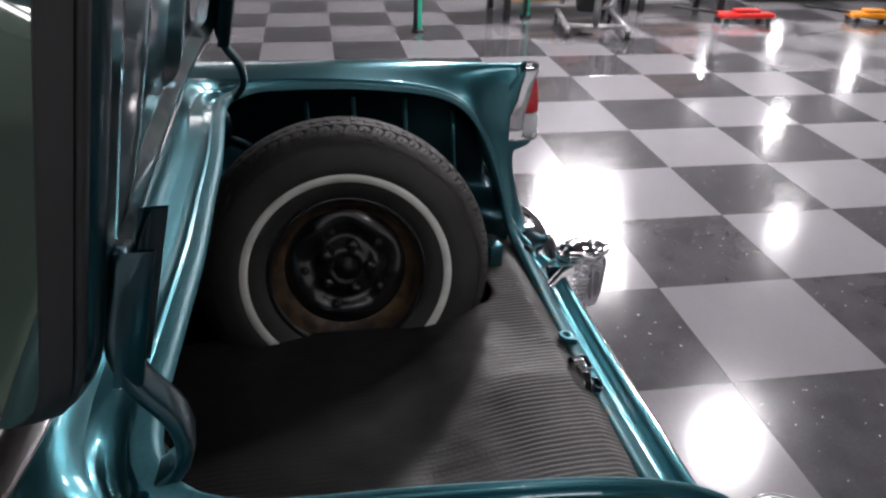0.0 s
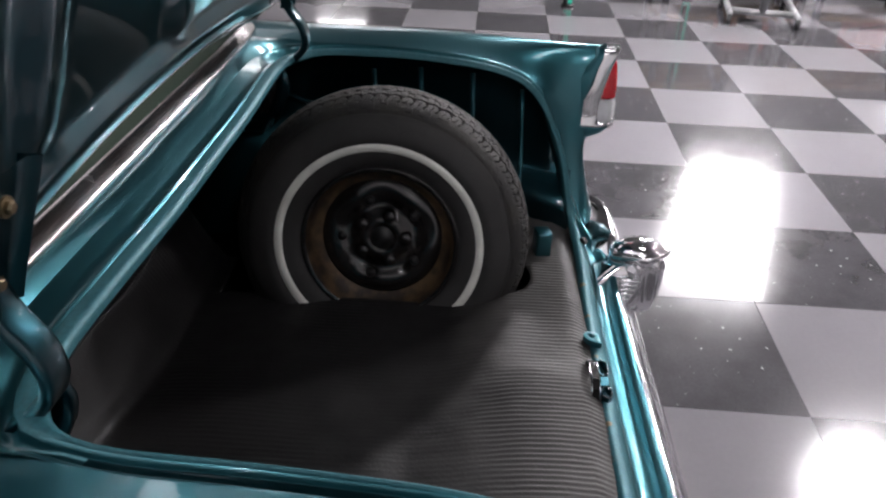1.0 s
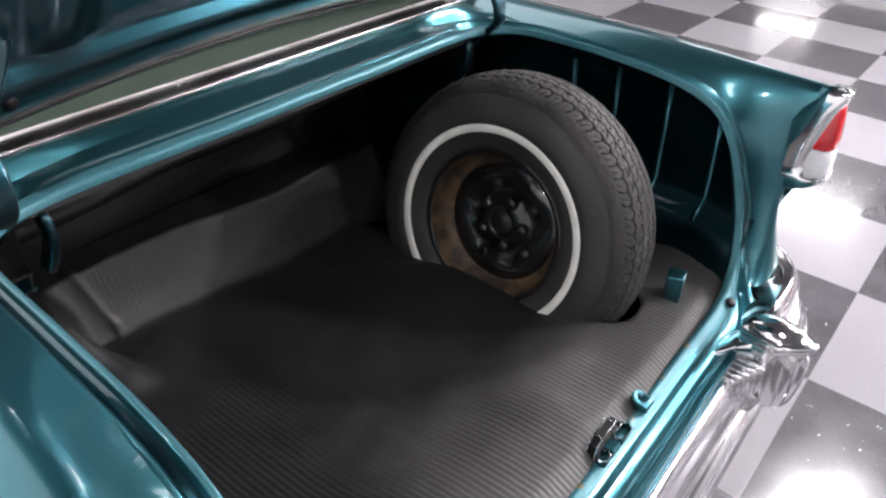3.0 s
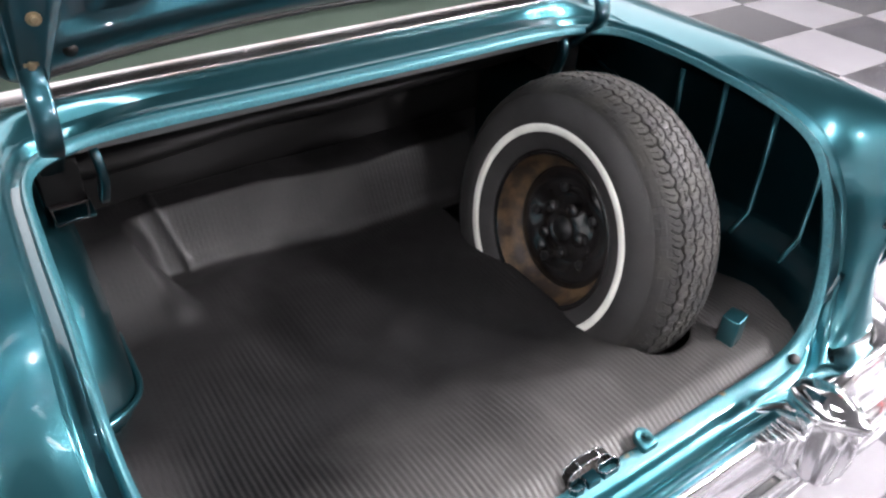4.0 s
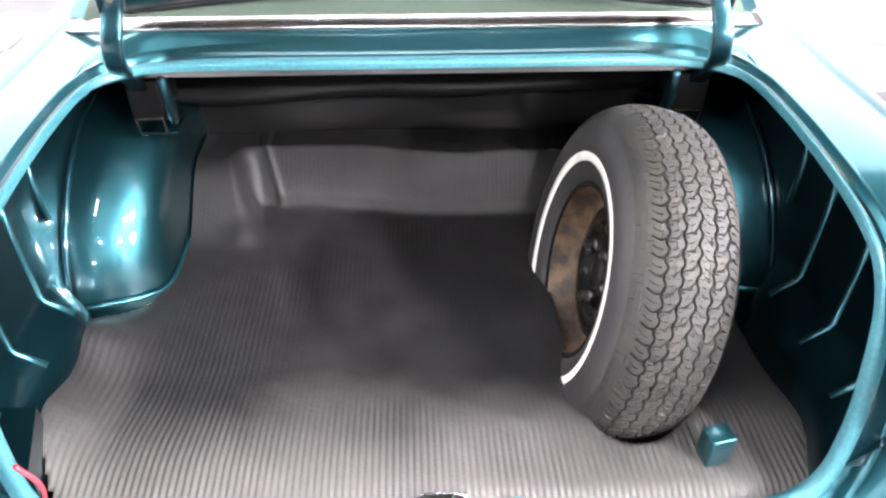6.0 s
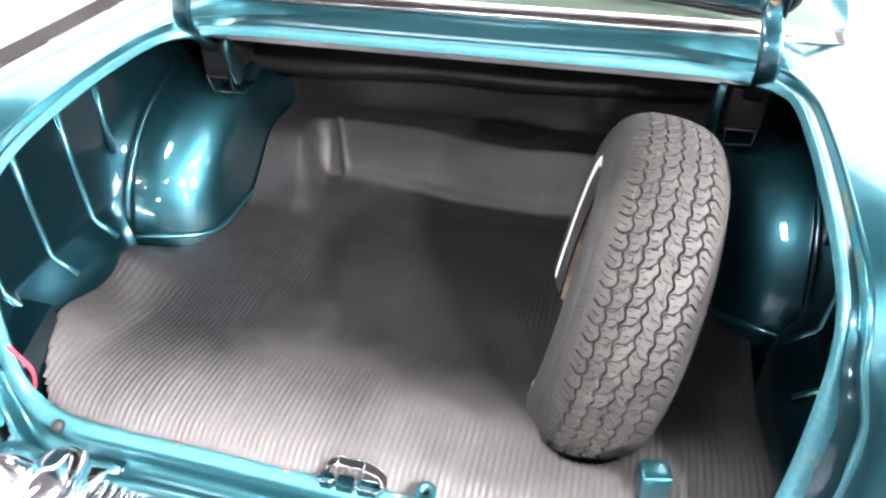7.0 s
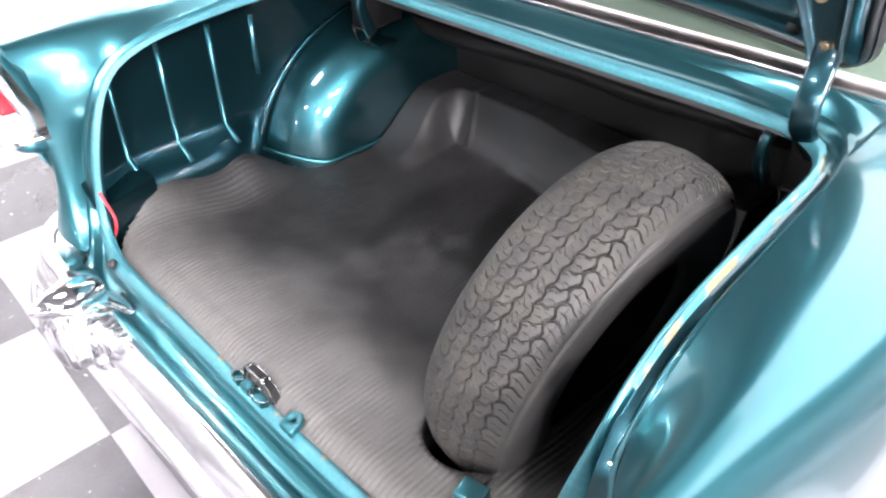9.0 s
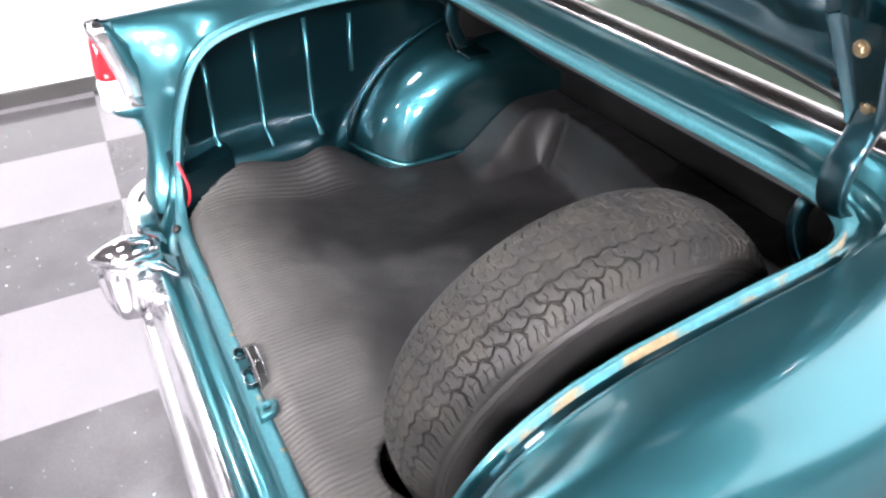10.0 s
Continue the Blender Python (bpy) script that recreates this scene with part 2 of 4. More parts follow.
def ring():
    """The whole lip as (point, outward, normal), clockwise from the middle of the front edge."""
    pts = smoothed([p for p, _ in LIP], 90)
    raw = [Vector(p) for p, _ in LIP]
    half = []
    for i, p in enumerate(pts):
        d = sorted(range(len(raw)), key=lambda k: (raw[k] - p).length)[:2]
        w = [1 / ((raw[k] - p).length + 1e-3) for k in d]
        n = (Vector(LIP[d[0]][1]) * w[0] + Vector(LIP[d[1]][1]) * w[1]).normalized()
        half.append((p, n))
    whole = half + [(Vector((-p.x, p.y, p.z)), Vector((-n.x, n.y, n.z))) for p, n in half[-2:0:-1]]
    out = []
    m = len(whole)
    for i in range(m):
        t = (whole[(i + 1) % m][0] - whole[i - 1][0]).normalized()
        n = whole[i][1]
        n = (n - n.dot(t) * t).normalized()
        o = n.cross(t).normalized()
        out.append([whole[i][0], o, n])
    for _ in range(3):
        ns = [(out[i - 1][2] + out[i][2] * 2 + out[(i + 1) % m][2]).normalized() for i in range(m)]
        os_ = [(out[i - 1][1] + out[i][1] * 2 + out[(i + 1) % m][1]).normalized() for i in range(m)]
        for i in range(m):
            out[i][1], out[i][2] = os_[i], ns[i]
    return out


RING = ring()
CHANNEL = [(.004, -.022), (-.002, -.012), (0.0, -.004), (.004, .001), (.010, .001), (.024, -.003), (.029, -.008), (.032, -.019), (.036, -.025), (.054, -.025), (.0585, -.018), (.061, -.005), (.0645, .002), (.074, .004)]
FRONT = [(.004, -.012), (-.002, -.008), (0.0, -.002), (.004, .001), (.010, .001), (.022, -.002), (.025, -.0005), (.028, .0015), (.031, .0005), (.036, -.0015), (.048, -.001), (.058, 0.0), (.066, .0), (.074, .001)]
SIDE = [(.003, -.016), (-.002, -.010), (-.001, -.003), (.001, .001), (.006, .001), (.009, -.001), (.011, -.006), (.013, -.009), (.016, -.010), (.024, -.010), (.027, -.007), (.029, .003), (.032, .007), (.038, .008)]
RIM_U, RIM_V = .072, .004


def wide(p):
    """The channel is wider along the sill."""
    return 1 + .30 * step(.70, .66, p.z)


def beside(p):
    """One along the sides, where the channel is narrow and the wing stands above the lip."""
    return step(.93, 1.03, p.z) * step(.77, .70, p.y)


def rim_of(p, o, n):
    f, g = beside(p), step(.72, .765, p.y) * step(.60, .52, abs(p.x))
    return p + o * lerp(RIM_U, .036, f) * wide(p) + n * lerp(lerp(RIM_V, .001, g), .008, f)


def build_channel():
    bm = bmesh.new()

    def shape(k, u, v, p):
        """The groove is almost flat along the front edge and narrow along the sides."""
        fu, fv = FRONT[k]
        f = step(.72, .765, p.y) * step(.60, .52, abs(p.x))
        u, v = lerp(u, fu, f), lerp(v, fv, f)
        su, sv = SIDE[k]
        f = beside(p)
        return lerp(u, su, f), lerp(v, sv, f)

    rows = []
    for p, o, n in RING:
        row = []
        for k, (u, v) in enumerate(CHANNEL):
            u, v = shape(k, u, v, p)
            row.append(p + o * u * wide(p) + n * v)
        rows.append(row)
    loft(bm, rows, close_u=True)
    part("lid_channel", bm, PAINT, car, "turquoise painted water channel round the trunk opening")
    bm = bmesh.new()
    lipp = [(-.0034, -.013), (-.0014, -.003), (.004, .0024), (.010, .0024), (.026, -.0016), (.030, -.005)]
    loft(bm, [[p + o * u * lerp(1, .3 if u > 0 else 1, beside(p)) + n * v for u, v in lipp] for p, o, n in RING], close_u=True)
    part("worn_lip", bm, WORN, car, "lip edge with paint worn to ochre primer")
    for sx in (-1, 1):
        bm = bmesh.new()
        m = len(RING)
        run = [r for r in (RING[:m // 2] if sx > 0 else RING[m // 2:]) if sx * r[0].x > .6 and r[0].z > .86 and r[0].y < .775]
        # dark strip over the groove floor, deepening the recess by colour
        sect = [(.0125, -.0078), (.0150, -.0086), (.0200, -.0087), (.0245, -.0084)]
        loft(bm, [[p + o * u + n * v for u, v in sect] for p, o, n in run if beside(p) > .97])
        part("recess_strip", bm, PAINT_SHADED, car, "strip on the lip's recess floor, turquoise darkened for shade")
    bm = bmesh.new()
    seg = sorted((r for r in RING if r[0].x > .6 and .16 < r[0].y < .74), key=lambda r: (r[0].y, r[0].z))
    loft(bm, [[p + o * u + n * v for u, v in ((.0066, .0016), (.0098, -.0004), (.0118, -.0056), (.0136, -.0086))] for p, o, n in seg], flip=True)
    part("bare_streak", bm, OCHRE, car, "ochre streak of bare primer along the lip")


def edge_at_y(y):
    """Outer border of the channel on the right side at a given y."""
    best = min((r for r in RING if r[0].x > 0.6 and r[0].z > 1.0), key=lambda r: abs(r[0].y - y))
    return rim_of(*best)


def crown_at(y):
    return Vector((.806, y, lerp(1.148, 1.168, step(-.07, .5, y)) + .012 * step(.5, 1.6, y)))


def build_quarter(s):
    """One rear wing, for s = 1 the right, -1 the left."""
    def M(p):
        return Vector((s * p.x, p.y, p.z))

    # strip between the water channel and the crown of the wing, turning down at the rear corner
    bm = bmesh.new()
    rows = []
    ahead = [2.3, 1.9, 1.6, 1.35, 1.15, 1.0]
    e0 = edge_at_y(.74)
    for y in ahead:
        e = Vector((lerp(e0.x, .70, step(.72, 1.2, y)), y, e0.z + .02 * step(.72, 1.2, y)))
        c = crown_at(y)
        rows.append([e, e.lerp(c, .3), e.lerp(c, .65), c])
    strip = [r for r in RING[:90] if r[0].x > .60 and r[0].y < .78]
    for p, o, n in strip[::2] + [strip[-1]]:
        e = rim_of(p, o, n)
        if p.y > .24:
            c = crown_at(p.y)
        elif p.z > 1.0:
            f = (p.y - .12) / .12
            c = crown_at(lerp(-.045, .24, min(max(f, 0), 1)))
        else:
            z = p.z
            c = Vector((table(z, [(.66, .79), (.70, .784), (.76, .775), (.85, .771), (.90, .762), (.95, .758), (.985, .764), (1.01, .80)]),
                        table(z, [(.66, -.060), (.70, -.044), (.78, -.008), (.84, .0), (.90, -.014), (.96, -.022), (1.01, -.045)]),
                        z + lerp(-.018, .02, step(.69, .80, z)) + .11 * step(.94, 1.01, z)))
        d = (c - e)
        full = step(.45, .2, p.y)
        out_ = Vector((0, -.012 * full, .012 * full * step(.98, 1.06, p.z)))
        rows.append([e, e + d * .3 + out_ * .85 + Vector((0, 0, .002)), e + d * .65 + out_ + Vector((0, 0, .003)), c])
    for _ in range(8):
        old = [[p.copy() for p in r] for r in rows]
        for i in range(1, len(rows) - 1):
            for k in (1, 2):
                rows[i][k] = (old[i - 1][k] + 2 * old[i][k] + old[i + 1][k]) / 4
    loft(bm, [[M(p) for p in r] for r in rows], flip=s > 0)
    top_ys = [r[3].y for r in rows if r[3].z > 1.14]
    rows = []
    for y in top_ys + [-.054, -.060]:
        c = crown_at(y)
        if top_ys and y == top_ys[-1]:
            c = c.copy()
        out = lerp(.862, .935, step(-.10, .5, y))
        row = [c, Vector((lerp(c.x, out, .33), y, c.z - .004)), Vector((lerp(c.x, out, .66), y, c.z - .022)), Vector((lerp(c.x, out, .9), y, c.z - .058)), Vector((out, y, c.z - .11)), Vector((out + .004, y, c.z - .2))]
        for z in (.85, .7, .55, .35):
            back = step(.93, .82, z) * step(.25, -.074, y)
            row.append(Vector((out + .002 - .03 * step(.6, .35, z) - .09 * back, y + .075 * back, z)))
        rows.append(row)
    rows.append([Vector((lerp(p.x, .815, .8), p.y + .012, p.z - .01)) if p.z < .93 else Vector((p.x, p.y - .002, p.z - .003)) for p in rows[-1]])
    loft(bm, [[M(p) for p in r] for r in rows], flip=s > 0)
    bmesh.ops.remove_doubles(bm, verts=bm.verts, dist=.0015)
    bmesh.ops.recalc_face_normals(bm, faces=bm.faces)
    q = part("quarter_panel", bm, PAINT, car, "glossy turquoise rear wing with a low fin")
    md = q.modifiers.new("smooth", "SUBSURF")
    md.levels = md.render_levels = 2
    def shorter(z):
        return 1.15 - (1.15 - z) * .925 if z > .86 else z + .0218 * max(z - .79, 0) / .07

    # pod behind the lamp, its lip slanting forward below the visor
    bm = bmesh.new()
    rows = []
    for z, yr, w in ((.79, .06, .025), (.83, .025, .034), (.855, -.005, .040), (.872, -.040, .044), (.886, -.068, .047), (.897, -.078, .048), (.905, -.062, .047), (.92, -.022, .046), (.96, -.022, .045), (1.02, -.034, .042), (1.08, -.05, .037), (1.115, -.062, .033), (1.130, -.074, .029), (1.139, -.074, .022), (1.143, -.066, .012)):
        c = .805
        fr = lerp(.12, -.02, step(.98, 1.12, z))
        rows.append([M(Vector((x, y, shorter(z)))) for x, y in ((c - w + .024, max(fr, yr + .02)), (c - w + .012, max(min(fr, .05), yr + .016)), (c - w, lerp(yr, .1, .25)), (c - w * .92, yr + .012), (c - w * .6, yr + .001), (c, yr - .002),
                                                      (c + w * .6, yr + .001), (c + w * .92, yr + .012), (c + w, lerp(yr, .1, .25)), (c + w - .004, max(min(fr, .05), yr + .016)), (c + w - .012, max(fr, yr + .02)))])
    vs = loft(bm, rows, flip=s < 0)
    bm.faces.new(vs[-1] if s < 0 else vs[-1][::-1])
    bmesh.ops.translate(bm, vec=(0, .014, 0), verts=bm.verts)
    part("lamp_housing", bm, PAINT, car)
    # tail lamp
    lamp = new("tail_lamp")
    lamp.parent = car
    lamp["label"] = "chrome tail lamp with a red lens above a clear one"

    def lens(name, secs, material, label):
        """Stack of U-shaped sections (z, front y, rear y, half width)."""
        bm = bmesh.new()
        rows = []
        for z, yf, yr, w in secs:
            c = .805
            rows.append([M(Vector((c + w * a, lerp(yf, yr, k), shorter(z)))) for a, k in ((-1, 0), (-1, .35), (-.97, .65), (-.85, .86), (-.5, .97), (0, 1), (.5, .97), (.85, .86), (.97, .65), (1, .35), (1, 0))])
        vs = loft(bm, rows, flip=s < 0)
        bm.faces.new(vs[-1] if s < 0 else vs[-1][::-1])
        bm.faces.new(vs[0][::-1] if s < 0 else vs[0])
        bmesh.ops.translate(bm, vec=(0, .014, 0), verts=bm.verts)
        return part(name, bm, material, lamp, label)

    lens("bezel", [(.900, .0, -.060, .040), (.906, .0, -.084, .0485), (.914, .0, -.086, .0485), (.917, .0, -.060, .047), (.95, -.0, -.052, .0475), (.99, -.0, -.055, .0465), (1.04, -.02, -.062, .043), (1.09, -.03, -.072, .0385), (1.12, -.04, -.082, .035), (1.138, -.04, -.086, .031), (1.147, -.045, -.086, .024), (1.150, -.05, -.078, .012)], CHROME, "chrome bezel with a small visor tip")
    lens("red_lens", [(.994, -.03, -.080, .036), (.997, -.03, -.090, .0395), (1.00, -.03, -.093, .040), (1.03, -.035, -.092, .037), (1.06, -.045, -.089, .032), (1.09, -.055, -.085, .025), (1.11, -.065, -.080, .016), (1.117, -.068, -.076, .006)], RED, "ruby red lens")
    lens("reverse_lens", [(.915, -.02, -.080, .038), (.919, -.02, -.092, .0415), (.94, -.02, -.096, .042), (.975, -.02, -.095, .0415), (.988, -.02, -.091, .040), (.992, -.02, -.082, .037)], CLEAR, "clear reversing lens")
    for k in range(7):
        bm = bmesh.new()
        u = -.9 + .3 * k
        x = s * (.805 + .043 * u)
        y = -.078 + .018 * abs(u) ** 3
        box(bm, x - .0045, x + .0045, y - .006, y + .010, shorter(.903), shorter(.923), .003)
        part("bezel_tooth", bm, CHROME, lamp)


def build_rear():
    """Rear panel under the sill, the deck in front of the opening, roof side and glass."""
    bm = bmesh.new()
    low = [r for r in RING if r[0].z < .70]
    low.sort(key=lambda r: r[0].x)
    rows = []
    for p, o, n in low:
        a = rim_of(p, o, n)
        rows.append([a, a + Vector((0, -.004, -.003)), a + Vector((0, -.005, -.012)), a + Vector((0, .01, -.06)), Vector((a.x * 1.05, .0, .40))])
    loft(bm, rows)
    part("rear_valance", bm, PAINT, car, "turquoise panel below the trunk sill")
    bm = bmesh.new()
    front = [r for r in RING if r[0].y > .70 and r[0].z > 1.05]
    front.sort(key=lambda r: r[0].x)
    rows = []
    for p, o, n in front:
        a = rim_of(p, o, n)
        b = Vector((a.x, max(a.y + .02, .872), 1.186 - .030 * step(.60, .74, abs(a.x))))
        rows.append([a, a.lerp(b, .4) + Vector((0, -.001, .002)), a.lerp(b, .75) + Vector((0, -.001, .002)), b, b + Vector((0, .03, .002))])
    loft(bm, rows)
    part("deck_panel", bm, PAINT, car, "narrow turquoise deck below the rear window")
    # window molding
    bm = bmesh.new()
    pts = [(x, .882 + .045 * (x / .75) ** 6, 1.199 - .020 * (x / .75) ** 6) for x in (-.78, -.74, -.68, -.55, -.35, -.15, 0, .15, .35, .55, .68, .74, .78)]
    tube(bm, smoothed(pts, 50), .021, seg=16, flat=(.020, .009), up=(0, 1, .45))
    part("window_molding", bm, DULL_CHROME, car, "bright chrome molding along the rear window")
    bm = bmesh.new()
    rows = []
    for i in range(13):
        x = -.74 + 1.48 * i / 12
        c = (x / .74) ** 2
        rows.append([Vector((x * f, .895 + .03 * c * c + dy, 1.205 - .01 * c * c + dz)) for f, dy, dz, g in ((1, 0, 0, 0), (.99, .06, .035, .1), (.97, .18, .10, .3), (.92, .36, .20, .5), (.86, .56, .31, .6))])
    loft(bm, rows)
    part("rear_window", bm, GLASS, car, "greenish tinted curved rear window glass")
    bm = bmesh.new()
    rows = []
    for i in range(13):
        x = -.64 + 1.28 * i / 12
        c = (x / .64) ** 2
        rows.append([Vector((x, 1.45 - .1 * c, 1.50)), Vector((x, 1.55 - .1 * c, 1.54 - .02 * c)), Vector((x, 1.9, 1.57 - .04 * c)), Vector((x, 2.6, 1.58 - .05 * c))])
    loft(bm, rows)
    part("roof", bm, PAINT, car, "turquoise roof")
    for s in (-1, 1):
        bm = bmesh.new()
        rows = [[Vector((s * x, y, z)) for x, y, z in r] for r in (
            ((.74, .965, 1.18), (.735, 1.05, 1.24), (.70, 1.2, 1.36), (.64, 1.40, 1.50)),
            ((.80, 1.0, 1.18), (.79, 1.12, 1.25), (.74, 1.28, 1.38), (.68, 1.48, 1.51)),
            ((.84, 1.2, 1.18), (.82, 1.32, 1.27), (.77, 1.42, 1.40), (.70, 1.6, 1.53)))]
        loft(bm, rows, flip=s < 0)
        part("roof_pillar", bm, PAINT, car, "turquoise rear roof pillar")


def build_inside():
    for s in (-1, 1):
        # side wall with its ledge
        bm = bmesh.new()
        ys = [.03, .06, .1, .15, .2, .26, .32, .38, .44, .5, .56, .62, .7, .8, .9, 1.0, 1.1, 1.2]
        rows = []
        for y in ys:
            near = min((r[0] for r in RING[:90] if r[0].x > .6), key=lambda q: abs(q.y - min(y, .66)))
            top = near.z - .018
            xw = lerp(.735, .785, step(.03, .2, y))
            g = step(.57, .47, y)
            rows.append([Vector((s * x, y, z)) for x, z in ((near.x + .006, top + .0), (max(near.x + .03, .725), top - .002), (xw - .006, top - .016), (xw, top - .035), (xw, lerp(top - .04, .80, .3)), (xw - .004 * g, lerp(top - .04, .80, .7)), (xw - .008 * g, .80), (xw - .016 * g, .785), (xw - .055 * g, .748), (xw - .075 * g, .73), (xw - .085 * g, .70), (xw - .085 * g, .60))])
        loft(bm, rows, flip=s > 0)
        part("inner_side_panel", bm, PAINT_SHADED, car, "turquoise inner wing panel with pressed ribs")
        for y, zt, zb, bend in ((.17, 1.02, .79, True), (.31, 1.06, .78, True), (.454, 1.07, .78, True), (.584, 1.06, .885, False)):
            bm = bmesh.new()
            xw = lerp(.735, .785, step(.03, .2, y))
            pts = [(s * xw, y + .012, zt), (s * xw, y + .006, (zt + zb) / 2), (s * (xw - .008), y, zb + .01)]
            if bend:
                pts += [(s * (xw - .02), y, zb - .003), (s * (xw - .06), y + .004, .742)]
            tube(bm, pts, .007, seg=8)
            # ribs keep the brighter body paint, standing for the light they catch
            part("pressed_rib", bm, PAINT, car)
        # wheel housing
        bm = bmesh.new()
        rows = []
        cy, cz, R = 1.02, .60, .47
        for i in range(15):
            w = math.radians(-12 + 204 * i / 14)
            row = []
            for k in range(9):
                r = (0, .35, .6, .70, .78, .86, .93, .98, 1)[k]
                bulge = .182 * math.sqrt(max(1 - (max(r - .66, 0) / .34) ** 2, 0))
                row.append(Vector((s * (.787 - bulge), cy - math.cos(w) * R * r, cz + math.sin(w) * R * .86 * r)))
            rows.append(row)
        loft(bm, rows, flip=s < 0)
        bl = part("wheel_housing", bm, HOUSING, car, "rounded glossy turquoise wheel housing")
        md = bl.modifiers.new("smooth", "SUBSURF")
        md.levels = md.render_levels = 1
        bm = bmesh.new()
        arc = [(s * .779, cy - math.cos(math.radians(a)) * (R + .006), cz + math.sin(math.radians(a)) * (R + .006) * .86) for a in range(10, 171, 8)]
        tube(bm, arc, .008, seg=8)
        part("housing_flange", bm, PAINT_SHADED, car)
        bm = bmesh.new()
        pts = []
        for k in range(16):
            y, z = lerp(.548, .86, k / 15), lerp(.668, .636, step(0, 6, k))
            r = math.hypot((cy - y) / R, (z - cz) / (R * .86))
            pts.append((s * (.783 - .182 * math.sqrt(max(1 - (max(r - .66, 0) / .34) ** 2, 0))), y, z))
        tube(bm, pts, .0065, seg=8, up=(0, 0, 1))
        part("housing_lip", bm, PAINT, car, "bright lower lip of the wheel housing")
        if s < 0:
            bm = bmesh.new()
            top = [(s * .752, .045, .775), (s * .757, .185, .775), (s * .690, .192, .766), (s * .655, .060, .758)]
            vs = loft(bm, [[Vector((x, y, z - dz)) for x, y, z in top] for dz in (.09, .004, 0)], close_v=True, flip=s < 0)
            bm.faces.new(vs[-1] if s > 0 else vs[-1][::-1])
            bmesh.ops.recalc_face_normals(bm, faces=bm.faces)
            part("corner_shelf", bm, PAINT_SHADED, car, "small turquoise shelf in the rear corner", smooth=False)
    # floor pan and well under the mat
    bm = bmesh.new()
    box(bm, -.74, .30, .02, 1.25, .50, .56)
    box(bm, -.82, -.74, .02, 1.25, .50, .58)
    box(bm, -.83, .83, 1.21, 1.25, .34, 1.12)
    for s in (-1, 1):
        box(bm, s * .815 - .01, s * .815 + .01, .06, 1.25, .34, 1.08)
    part("trunk_floor", bm, BLACK, car)
    for a in ((.29, .82, .02, 1.25, .34, .35), (.285, .30, .02, 1.25, .35, .585), (.30, .78, .02, .05, .35, .625), (.30, .78, 1.20, 1.25, .35, .80), (.78, .80, .02, 1.25, .35, .72)):
        bm = bmesh.new()
        box(bm, *a)
        part("well_panel", bm, BLACK, car, smooth=False)
    # seat bulkhead with hanging liner
    bm = bmesh.new()
    rows = []
    for i in range(61):
        x = -.78 + 1.56 * i / 60
        row = []
        for k in range(34):
            z = 1.10 - k * .0108
            sag = .010 * math.sin(x * 9 + k * .16) * math.sin(k * .13) + .010 * noise.noise(Vector((x * 4, z * 10, 3)))
            fold = .925 + .012 * math.sin(x * 3.1) + .012 * noise.noise(Vector((x * 3, 0, 8)))
            # a slack fold hangs over a deep hollow above the mat
            y = 1.10 + sag - .045 * math.exp(-((z - fold - .03) / .035) ** 2) + .095 * step(fold, fold - .03, z)
            row.append(Vector((x, min(y, 1.205), z)))
        rows.append(row)
    loft(bm, rows)
    part("seat_liner", bm, LINER, car, "sagging black liner behind the rear seat")
    bm = bmesh.new()
    rows = [[Vector((x, y, z)) for x in (-.79, -.4, 0, .4, .79)] for y, z in ((.79, 1.118), (.9, 1.11), (1.05, 1.10), (1.13, 1.10))]
    loft(bm, rows)
    part("deck_underside", bm, BLACK, car)


